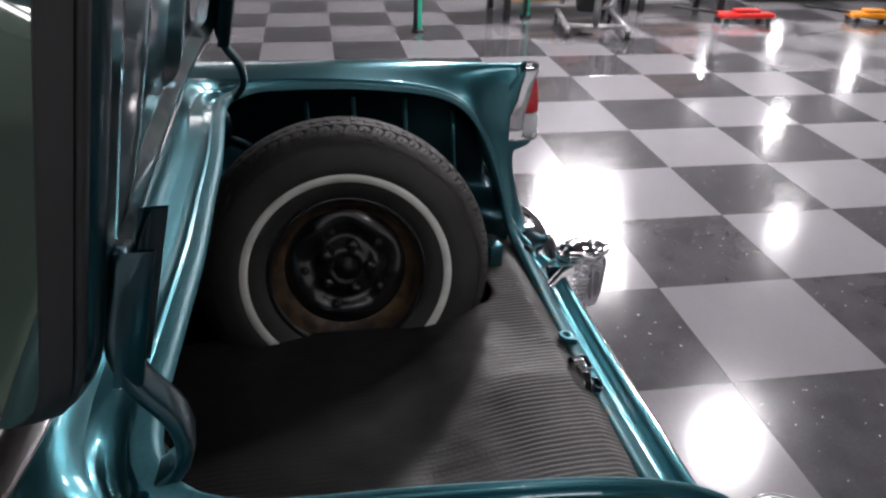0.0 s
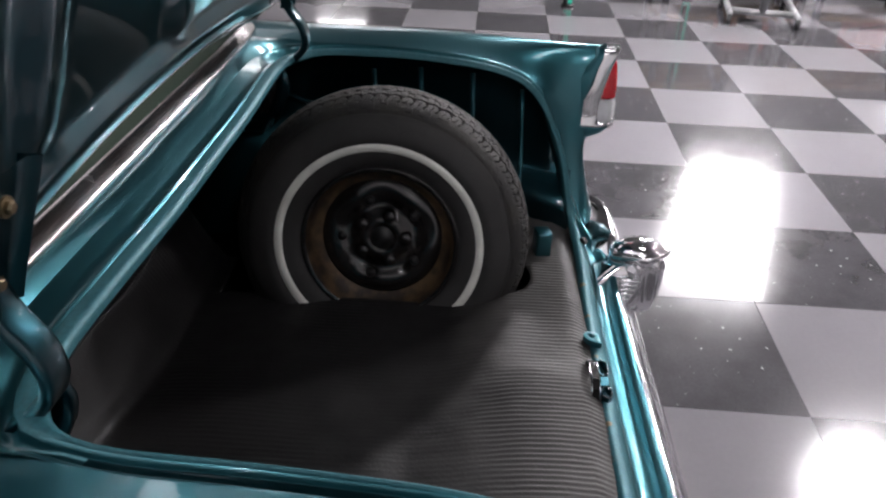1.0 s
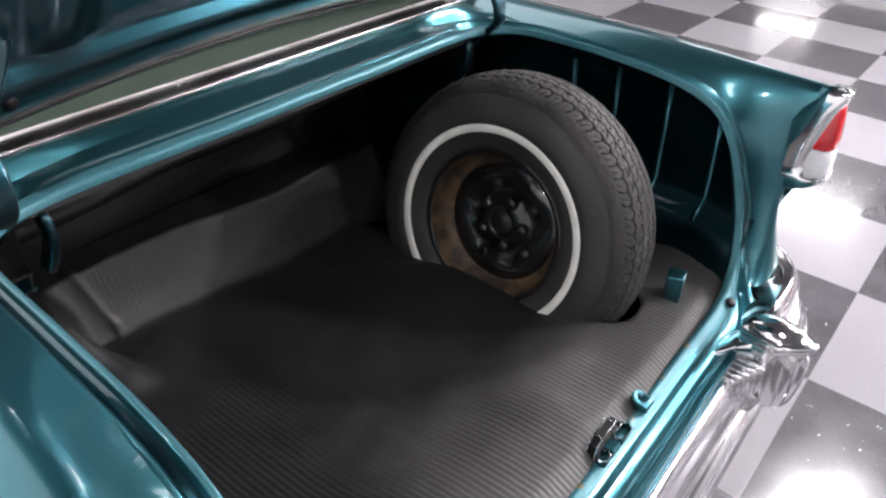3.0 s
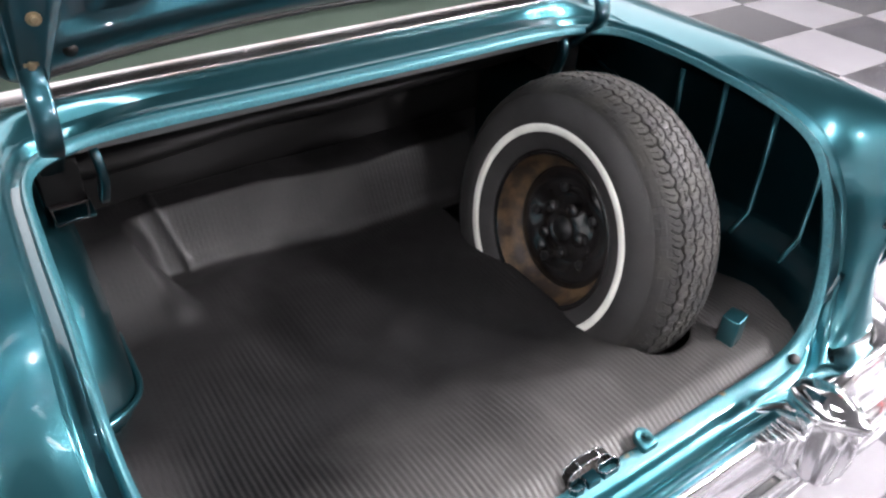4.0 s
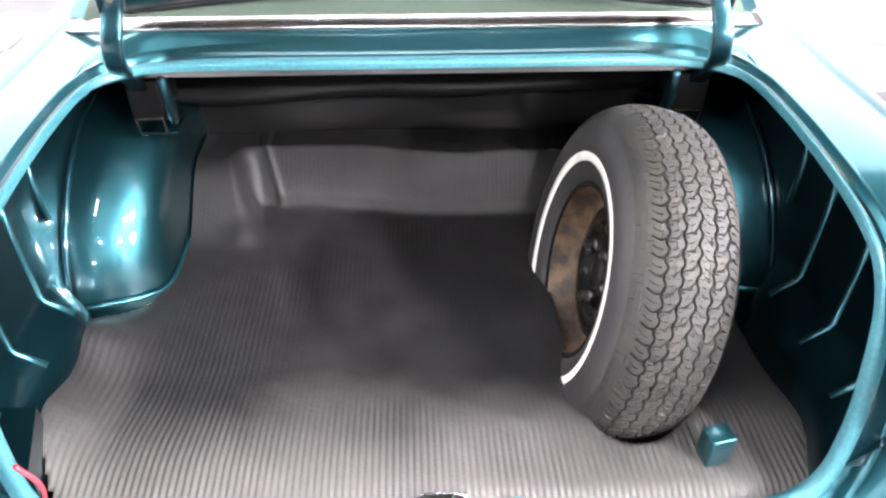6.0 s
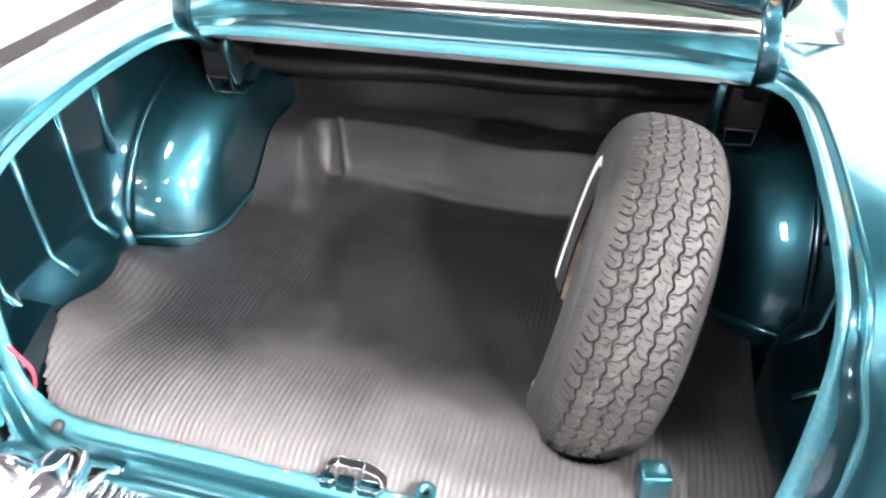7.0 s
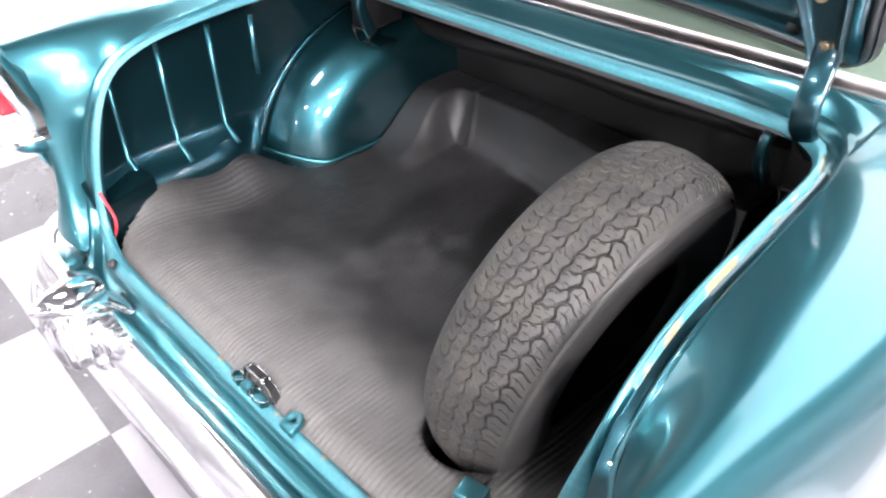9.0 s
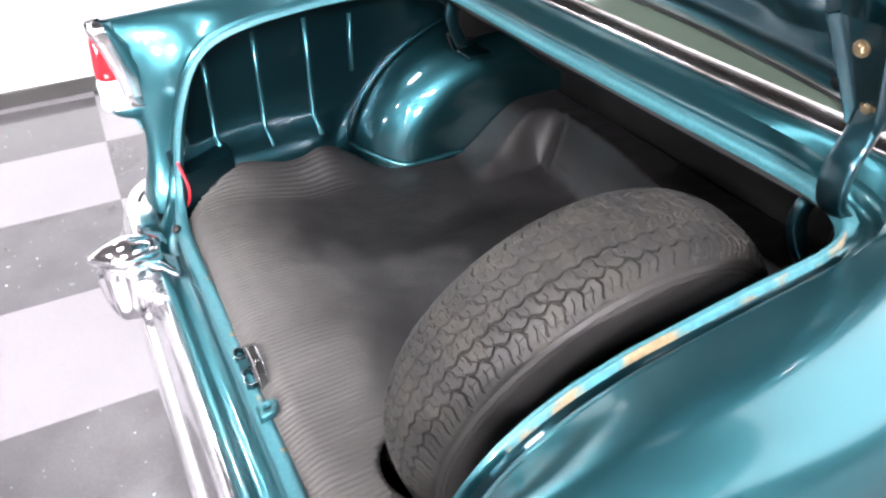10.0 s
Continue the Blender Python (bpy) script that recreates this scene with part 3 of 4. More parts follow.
def build_lid():
    lid = new("trunk_lid")
    lid.parent = car
    lid["label"] = "open turquoise trunk lid seen from its pressed inner side"

    def surf(x, h, off):
        """Point of the lid's inner face: h metres up from its lower edge, off towards the rear."""
        arch = .05 * (1 - (x / .67) ** 2)
        z = 1.215 + arch * (1 - h / .9) + h * .975 if h < .9 else 0
        y = .832 - .2 * h + .05 * math.exp(-(h / .045) ** 2)
        if h > .9:
            d = h - .9
            z = 1.215 + .9 * .975 + d * .55
            y = .832 - .2 * .9 - d * .85
        return Vector((x, y - off, z))

    W = .665

    def width(h):
        r = .085
        if h < r:
            return W - r + math.sqrt(max(r * r - (r - h) ** 2, 0))
        return W

    def relief(x, h):
        """Raised inner frame round recessed panels."""
        a = W - abs(x)
        e = min(a, h, 1.3 - h)
        frame_ = step(.012, .03, e) - step(.095, .12, e)
        mid = (1 - step(.03, .055, abs(abs(x) - .0))) * step(.1, .14, h)
        diag = 1 - step(.028, .05, abs(abs(x) - .36 + (h - .5) * .25))
        return .022 * max(frame_, .8 * mid if h < 1.2 else 0, .8 * diag * step(.1, .14, h) if h < 1.2 else 0)

    hs = [0, .004, .012, .022, .034, .048, .065, .085, .1, .115, .13, .16] + [.2 + .05 * k for k in range(23)]
    bm = bmesh.new()
    rows = []
    for h in hs:
        w = width(h)
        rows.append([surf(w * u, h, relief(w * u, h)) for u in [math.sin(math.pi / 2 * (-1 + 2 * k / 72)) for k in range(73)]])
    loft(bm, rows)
    # shade on the lid's inner side is in this darker paint
    part("inner_panel", bm, PAINT_SHADED, lid, "pressed inner panel with raised ribs, its turquoise darkened for shade")
    bm = bmesh.new()
    rows = []
    for h in hs:
        w = width(h) + .004
        rows.append([surf(w * u, h, -.020 - .014 * (1 - u * u)) for u in [math.sin(math.pi / 2 * (-1 + 2 * k / 24)) for k in range(25)]])
    loft(bm, rows, flip=True)
    part("outer_skin", bm, PAINT, lid)
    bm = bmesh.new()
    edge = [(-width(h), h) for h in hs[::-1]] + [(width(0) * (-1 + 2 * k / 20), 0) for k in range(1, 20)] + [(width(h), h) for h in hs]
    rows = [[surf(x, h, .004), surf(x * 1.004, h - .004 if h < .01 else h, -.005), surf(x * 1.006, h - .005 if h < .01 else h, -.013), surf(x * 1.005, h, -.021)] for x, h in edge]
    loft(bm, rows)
    # black here stands for shade on the painted edge, and for its rubber
    part("lid_edge", bm, BLACK, lid, "lid edge coloured black for its shade and rubber strip")
    # weather strip
    bm = bmesh.new()
    inner = [(x * .985, max(h, .012) ) for x, h in edge]
    tube(bm, [surf(x, h, .006) for x, h in inner], .007, seg=6, up=(0, 1, 0))
    part("weather_strip", bm, BLACK, lid, "black rubber weather strip")
    for s in (-1, 1):
        bm = bmesh.new()
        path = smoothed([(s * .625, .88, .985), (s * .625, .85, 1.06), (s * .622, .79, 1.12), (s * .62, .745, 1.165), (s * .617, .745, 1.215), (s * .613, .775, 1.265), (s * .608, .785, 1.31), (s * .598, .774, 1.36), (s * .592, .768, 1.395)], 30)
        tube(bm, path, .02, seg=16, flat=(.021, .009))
        part("hinge_arm", bm, PAINT_SHADED, lid, "curved hinge arm, its turquoise darkened for shade")
        bm = bmesh.new()
        rows = []
        for z, x, w in ((1.268, .612, .021), (1.285, .609, .023), (1.32, .603, .029), (1.36, .595, .036), (1.40, .587, .043), (1.408, .585, .043)):
            y = .781 - (z - 1.27) * .22
            rows.append([Vector((s * x + dx * w, y + dy, z)) for dx, dy in ((-1, .010), (-1.02, -.016), (-.94, -.017), (-.88, -.003), (-.5, -.001), (0, -.001), (.5, -.001), (.88, -.003), (.94, -.017), (1.02, -.016), (1, .010))])
        loft(bm, rows)
        part("hinge_plate", bm, PAINT_SHADED, lid, "tapered hinge plate with turned-up edges")
        for x, y, z in ((.609, .776, 1.295), (.588, .756, 1.373)):
            bm = bmesh.new()
            disc(bm, (s * x, y + .004, z), (0, -1, -.1), .0078, .012, 6, .002)
            disc(bm, (s * x, y + .004, z), (0, -1, -.1), .0115, .006, 16)
            part("hinge_bolt", bm, BRASS, lid, "zinc hinge bolt", smooth=False)
        # black disc on the panel, its colour standing for a hole's shade
        bm = bmesh.new()
        disc(bm, surf(s * .545, .07, relief(s * .545, .07) + .0008), (0, -1, -.2), .012, .0006, 18)
        part("panel_hole", bm, LINER, lid, "small black disc standing for a shaded hole")
        bm = bmesh.new()
        box(bm, s * .618 - .036, s * .618 + .036, .835, .96, 1.0, 1.09, .004)
        part("hinge_box", bm, LINER, car, "black hinge spring box")
        bm = bmesh.new()
        box(bm, s * .616 - .034, s * .616 + .034, .826, .90, .996, 1.001, .001)
        part("hinge_bracket", bm, RIM, car, "pressed black bracket plate below the hinge")
        bm = bmesh.new()
        tube(bm, [(s * .585, .830, .997), (s * .588, .842, .955), (s * .645, .842, .950), (s * .648, .830, .997)], .0022, seg=6)
        part("hinge_spring", bm, RIM, car, "thin black spring loop")
        bm = bmesh.new()
        box(bm, s * .612 - .036, s * .612 + .040, .86, .93, .940, .947, .002)
        part("hinge_ledge", bm, PAINT_SHADED, car, "narrow turquoise ledge below the hinge")
        bm = bmesh.new()
        tube(bm, smoothed([(s * .555, .80, 1.115), (s * .552, .79, 1.09), (s * .551, .80, 1.05), (s * .556, .825, 1.00)], 10), .01, seg=10, flat=(.009, .016))
        part("hinge_hook", bm, PAINT_SHADED, car)


def build_bumper():
    b = new("bumper")
    b.parent = car
    b["label"] = "chrome rear bumper with upright guards"
    # line of the body's rear face, wrapping round the corners, as (x, y, outward)
    half = [(.03 * k, -.035, 0.0) for k in range(25)]
    half += [(.72 + .165 * math.sin(a), .13 - .165 * math.cos(a), a) for a in [math.pi / 2 * k / 9 for k in range(1, 10)]]
    half += [(.888, .13 + .05 * k, math.pi / 2) for k in range(1, 6)]
    line_ = [(-x, y, -a) for x, y, a in half[:0:-1]] + half

    def rise(x):
        return .054 * step(.50, .62, abs(x)) - .015 * step(.76, .89, abs(x))

    sect = ((-.10, .600, 1), (-.02, .606, 1), (.03, .608, 1), (.041, .615, 1), (.050, .619, 1), (.058, .614, .97), (.068, .597, .9), (.080, .570, .8), (.088, .546, .6), (.0905, .540, .5), (.098, .534, .4), (.116, .517, .2), (.126, .486, .1), (.122, .455, 0), (.10, .43, 0), (.05, .42, 0))
    bm = bmesh.new()
    def span(d, x):
        """Distance out from the body; the upper inner flange only exists at the raised ends."""
        return d * (1 + 3 * rise(x)) if d > 0 else d * step(.66, .72, abs(x))

    rows = [[Vector((x + math.sin(a) * span(d, x), y - math.cos(a) * span(d, x), z + rise(x) * k - (.02 if d < 0 and abs(x) < .66 else 0))) for d, z, k in sect] for x, y, a in line_]
    loft(bm, rows)
    bar = part("bar", bm, CHROME, b, "broad rounded chrome bumper bar")
    md = bar.modifiers.new("smooth", "SUBSURF")
    md.levels = md.render_levels = 1
    for s in (-1, 1):
        bm = bmesh.new()
        pts = [(s * (x + math.sin(a) * .0), y - math.cos(a) * .036, .612 + rise(x)) for x, y, a in half if x > .72]
        tube(bm, pts, .004, seg=8, up=(0, 0, 1))
        part("bumper_seal", bm, BLACK, b, "black rubber seal between bumper and body")
        # fluted upright, rounded off at its foot
        bm = bmesh.new()
        rows = []
        n = 48
        for z, y0, y1, w, flute in ((.508, -.172, -.14, .012, 0), (.511, -.184, -.13, .022, .2), (.518, -.193, -.12, .030, .6), (.532, -.199, -.11, .036, 1), (.56, -.204, -.09, .039, 1), (.60, -.207, -.07, .041, 1), (.64, -.208, -.06, .042, 1), (.665, -.206, -.06, .041, .8), (.678, -.200, -.06, .038, .3), (.690, -.196, -.07, .036, 0)):
            row = []
            for k in range(n):
                a = 2 * math.pi * k / n
                f = 1 + .085 * flute * math.cos(8 * a) * (1 if math.sin(a) < .25 else 0)
                row.append(Vector((s * .466 + w * f * math.copysign(abs(math.cos(a)) ** .8, math.cos(a)), lerp(y0, y1, (1 + math.sin(a) * f) / 2), z)))
            rows.append(row)
        vs = loft(bm, rows, close_v=True)
        bm.faces.new(vs[0][::-1])
        bm.faces.new(vs[-1])
        guard = part("bumper_guard", bm, CHROME, b, "upright fluted chrome bumper guard")
        # hood over the upright, drawn out to a tip on either side, with a thin rim
        bm = bmesh.new()
        plan = [(.82 * x, y) for x, y in [(-.064, -.150), (-.050, -.172), (-.030, -.194), (-.012, -.212), (0, -.218), (.012, -.212), (.030, -.194), (.050, -.172), (.064, -.150), (.056, -.118), (.044, -.085), (.030, -.066), (0, -.060), (-.030, -.066), (-.044, -.085), (-.056, -.118)]]
        rows = []
        for z, f, back in ((.672, .74, 0), (.684, .92, 0), (.692, 1.0, 0), (.699, 1.02, 0), (.706, 1.01, 0), (.711, .96, 0), (.709, .90, .002), (.716, .84, .004), (.727, .66, .008), (.733, .40, .010), (.735, .12, .010)):
            rows.append([Vector((s * .466 + x * f, -.136 + (y + .136) * f + back, z - .10 * max(y + .13, 0) - .22 * max(abs(x) - .03, 0) * f)) for x, y in plan])
        vs = loft(bm, rows, close_v=True)
        bm.faces.new(vs[0][::-1])
        bm.faces.new(vs[-1])
        part("guard_cap", bm, CHROME, guard, "pointed chrome hood of the guard")
        # web that carries the guard on the bar
        bm = bmesh.new()
        rows = [[Vector((s * .466 + dx * w, y, z)) for dx, z in ((-1, zb), (-1.02, lerp(zb, zt, .6)), (-.85, zt - .006), (-.5, zt), (.5, zt), (.85, zt - .006), (1.02, lerp(zb, zt, .6)), (1, zb))] for y, w, zb, zt in ((-.13, .038, .56, .690), (-.10, .041, .57, .680), (-.07, .044, .58, .664), (-.045, .050, .59, .640), (-.03, .058, .60, .625))]
        vs = loft(bm, rows, flip=True)
        bmesh.ops.recalc_face_normals(bm, faces=bm.faces)
        part("guard_web", bm, CHROME, guard, "chrome web behind the guard")
        bm = bmesh.new()
        for k in range(5):
            x = s * (.414 - .016 * k)
            box(bm, x - .006, x + .006, -.142 + .010 * k, -.062, .56 + .006 * k, .640 - .003 * k, .004)
        part("guard_foot", bm, CHROME, b, "ribbed chrome foot of the guard")


def build_fittings():
    seg = [r for r in RING if r[0].z < .70 and .39 < -r[0].x < .505]
    seg.sort(key=lambda r: r[0].x)
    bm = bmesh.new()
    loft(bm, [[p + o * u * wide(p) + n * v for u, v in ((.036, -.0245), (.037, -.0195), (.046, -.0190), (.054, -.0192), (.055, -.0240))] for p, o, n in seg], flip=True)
    part("sill_recess_plug", bm, PAINT_SHADED, car, "dark rectangular plug in the sill channel")
    # striker
    st = new("latch_striker")
    st.parent = car
    st["label"] = "black and chrome trunk latch striker on the sill"
    bm = bmesh.new()
    flat = [(-.064, .010), (-.052, .030), (-.022, .034), (.030, .034), (.056, .030), (.070, .012), (.060, .002), (-.054, .002)]
    vs = loft(bm, [[Vector((x + .002, y, z)) for x, y in flat] for z in (.622, .6385, .640)], close_v=True)
    bm.faces.new(vs[-1])
    part("striker_plate", bm, LINER, st, "pressed black base plate", smooth=False)
    bm = bmesh.new()
    box(bm, -.019, .011, .003, .026, .636, .658, .002)
    part("striker_web", bm, HOUSING, st, "turquoise web between the pockets", smooth=False)

    def edging(pts, r, name, tone, label):
        bm = bmesh.new()
        tube(bm, [tuple(p) for p in pts] + [tuple(pts[0])], r, seg=6)
        part(name, bm, tone, st, label)

    # two open pockets with bright turned edges
    for x0, x1, d in ((-.056, -.020, .0), (.012, .064, .002)):
        six = [(x0, .012 + d), (x0 + .009, .003), (x1 - .010, .003), (x1, .012 + d), (x1 - .008, .024), (x0 + .008, .024)]
        bm = bmesh.new()
        mid_ = Vector((sum(p[0] for p in six) / 6, sum(p[1] for p in six) / 6, 0))
        loft(bm, [[mid_ + (Vector((x, y, 0)) - mid_) * f + Vector((0, 0, z)) for x, y in six] for f, z in ((1, .636), (1, .659), (.9, .659), (.88, .638))], close_v=True)
        part("striker_pocket", bm, HOUSING, st, "open turquoise pocket", smooth=False)
        edging([Vector((x, y, .659)) for x, y in six], .0014, "pocket_edge", CHROME, "bright bent edge")
    # raised bridge behind the pockets
    bm = bmesh.new()
    arch = [(-.050, .640), (-.042, .668), (-.022, .680), (.026, .680), (.050, .668), (.066, .640)]
    rows = [[Vector((.008 + (x - .008) * f, y, .640 + (z - .640) * f)) for x, z in arch] for f, y in ((.90, .044), (.90, .030), (1, .029), (1, .045))]
    loft(bm, rows)
    bmesh.ops.recalc_face_normals(bm, faces=bm.faces)
    part("striker_bridge", bm, LINER, st, "black arched bridge", smooth=False)
    for y in (.0285, .0455):
        bm = bmesh.new()
        tube(bm, [(x, y, z + .0004) for x, z in arch], .0013, seg=6)
        part("bridge_edge", bm, CHROME, st, "bright worn edge")
    for x in (-.022, .026):
        bm = bmesh.new()
        tube(bm, [(x, .028, .642), (x, .0285, .681), (x, .0455, .681)], .0013, seg=6)
        part("bridge_edge", bm, CHROME, st, "bright worn edge")
    # half-round lug with a hole
    bm = bmesh.new()
    rows = []
    for k in range(28):
        a = 2 * math.pi * k / 28
        ca, sa = math.cos(a), math.sin(a)
        ro = .0185 if sa > -.2 else min(.0185 / max(abs(ca), 1e-3), .022 / abs(sa))
        rows.append([Vector((.137 + r * ca, .024 + r * sa, z + .25 * r * sa)) for r, z in ((.0062, .652), (.0062, .6645), (ro - .0022, .6645), (ro - .0006, .6636), (ro, .6615), (ro, .650))])
    loft(bm, rows, close_u=True)
    part("sill_lug", bm, PAINT, car, "turquoise half-round lug with a hole on the sill")
    # dark disc closing the lug's hole, for the shade inside
    bm = bmesh.new()
    disc(bm, (.137, .024, .654), (0, -.2, 1), .0064, .002, 14)
    part("lug_hole", bm, LINER, car, "dark disc for the shade in the lug's hole")
    # bare spots along the sill's inner edge
    rng = random.Random(12)
    sill = sorted((r for r in RING if r[0].z < .72 and abs(r[0].x) < .56), key=lambda r: r[0].x)
    for cx, w in ((-.33, .010), (-.205, .016), (-.115, .013), (.088, .017), (.104, .006), (.235, .009), (.36, .014)):
        bm = bmesh.new()
        rows = []
        for k in range(7):
            x = cx + w * (k / 6 - .5)
            i = min(max(next((q for q, r in enumerate(sill) if r[0].x > x), 1), 1), len(sill) - 1)
            a, b = sill[i - 1], sill[i]
            f = (x - a[0].x) / (b[0].x - a[0].x)
            p, o, n = a[0].lerp(b[0], f), a[1].lerp(b[1], f), a[2].lerp(b[2], f)
            reach = math.sqrt(max(1 - (k / 3 - 1) ** 2, .04)) * (.75 + .4 * rng.random())
            rows.append([p + o * u + n * v for u, v in ((-.0030, -.008), (-.0016, -.0018), (.0030, .0033), (.0035 + .0065 * reach, .0032))])
        loft(bm, rows)
        part("bare_spot", bm, OCHRE, car, "small spot of bare ochre primer")
    for x in (-.56, .56):
        bm = bmesh.new()
        disc(bm, (x, -.004, .660), (0, -.6, .8), .012, .012, 14, .004)
        part("rubber_stop", bm, BLACK, car, "small grey rubber stop")
    # square bracket on the mat
    bm = bmesh.new()
    m = pose(.500, .115, .695, 0, 0, 12)
    box(bm, -.024, .024, -.02, .02, -.045, .032, .004, m=m)
    part("floor_bracket", bm, PAINT, car, "turquoise square bracket standing through the mat")
    bm = bmesh.new()
    tube(bm, smoothed([(-.655, .045, .80), (-.648, .05, .77), (-.64, .055, .73), (-.645, .05, .69), (-.655, .04, .665)], 14), .004, seg=6)
    part("red_wire", bm, RED_WIRE, car, "loose red wire")


def build_mat():
    """Ribbed rubber mat that follows the trunk floor and climbs its front and sides."""
    def h(x, y):
        z = lerp(.660, .618, step(.18, .42, y)) - .022 * step(.07, .015, y)
        z += .012 * (1 - math.exp(-((x - .30) / .14) ** 2)) * noise.noise(Vector((x * 3.0, y * 3.5, 1.0))) + .004 * noise.noise(Vector((x * 9.0 + y * 4, y * 7.0, 4.0))) + .0016 * noise.noise(Vector((x * 26.0, y * 18.0, 9.0)))
        left = min(max((-.410 - .030 * step(.86, 1.05, y) - x) / .075, 0), 1)
        foot = .975 + .05 * step(.1, -.35, x)
        up = min(max((y - foot) / .075, 0), 1)
        px = -.395 - .036 * up
        panel = step(px - .008, px + .004, x)
        riser = up * .150
        slope = step(.80, 1.06, y) * .150
        z += lerp(riser, slope, left * left * (3 - 2 * left))
        # rolled edge where the riser meets the floor
        z += .010 * panel * math.exp(-((y - foot - .004) / .010) ** 2) * (1 - left) - .006 * math.exp(-((y - foot + .03) / .03) ** 2) * (1 - left)
        # raised left edge of the panel, and the rounded corner where the block starts
        z += .007 * math.exp(-((x - px - .006) / .010) ** 2) * step(foot - .01, foot + .012, y)
        z += .014 * math.exp(-((x + .455) / .035) ** 2 - ((y - .855) / .035) ** 2)
        side = step(-.58, -.74, x)
        z += side * (.075 * step(.62, .42, y) * step(.04, .22, y) + .012 * step(.62, .8, y))
        z += .036 * math.exp(-((x + .70) / .085) ** 2 - ((y - .455) / .09) ** 2)
        z += .014 * math.exp(-((y - .13) / .07) ** 2) * step(.1, -.5, x)
        return z

    xs = [-.72 + .0031 * k for k in range(int(1.42 / .0031) + 1)]
    ys = [.018 + .0125 * k for k in range(74)] + [.9385 + .005 * k for k in range(49)]

    def edge_left(y):
        return table(y, [(.02, -.605), (.08, -.655), (.2, -.70), (.3, -.715), (.42, -.740), (.51, -.742), (.545, -.728), (.575, -.700), (.61, -.660), (.66, -.628), (.74, -.606), (.82, -.600), (.95, -.600), (1.13, -.60)])

    def inside_slot(x, y):
        # long slot the tyre stands in
        cx, hw, y0, y1 = .382, .084, .150, .93
        if x < cx - hw or x > cx + hw:
            return False
        d = .07
        ya = y0 + d * (1 - math.sqrt(max(1 - ((x - cx) / hw) ** 2, 0)))
        return ya < y < y1

    bm = bmesh.new()
    grid = {}
    for i, x in enumerate(xs):
        for j, y in enumerate(ys):
            ex = edge_left(y)
            if x < ex - .0031:
                continue
            xx = max(x, ex)
            rib = .0017 * math.sin(2 * math.pi * x / .0124) * max(.14 + .86 * step(-.15, .32, noise.noise(Vector((x * 3.2, y * 4.0, 7.0)))), step(.26, .12, y) * (.55 + .45 * step(-.05, .25, x))) * lerp(1, .5, step(.25, .55, y)) * lerp(1, .55, step(.93, .97, y))
            grid[i, j] = bm.verts.new((xx, y, h(xx, y) + rib))
    for i in range(len(xs) - 1):
        for j in range(len(ys) - 1):
            k = [(i, j), (i + 1, j), (i + 1, j + 1), (i, j + 1)]
            if all(c in grid for c in k):
                if inside_slot(xs[i] + .0015, ys[j] + .006) or (xs[i] > .462 and ys[j] > .70):
                    continue
                bm.faces.new([grid[c] for c in k])
    bmesh.ops.delete(bm, geom=[v for v in bm.verts if not v.link_faces], context="VERTS")
    cx, hw, y0 = .382, .084, .150
    for v in bm.verts:
        if v.is_boundary and abs(v.co.x - cx) < hw + .004 and .1 < v.co.y < .235:
            f = min(abs(v.co.x - cx) / hw, 1)
            v.co.y = y0 + .07 * (1 - math.sqrt(1 - f * f))
            v.co.z -= .003
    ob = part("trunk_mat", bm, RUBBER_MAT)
    tagged(ob, "worn dark grey ribbed rubber mat lining the trunk floor", "floor mat")
    md = ob.modifiers.new("thick", "SOLIDIFY")
    md.thickness, md.offset = .004, -1


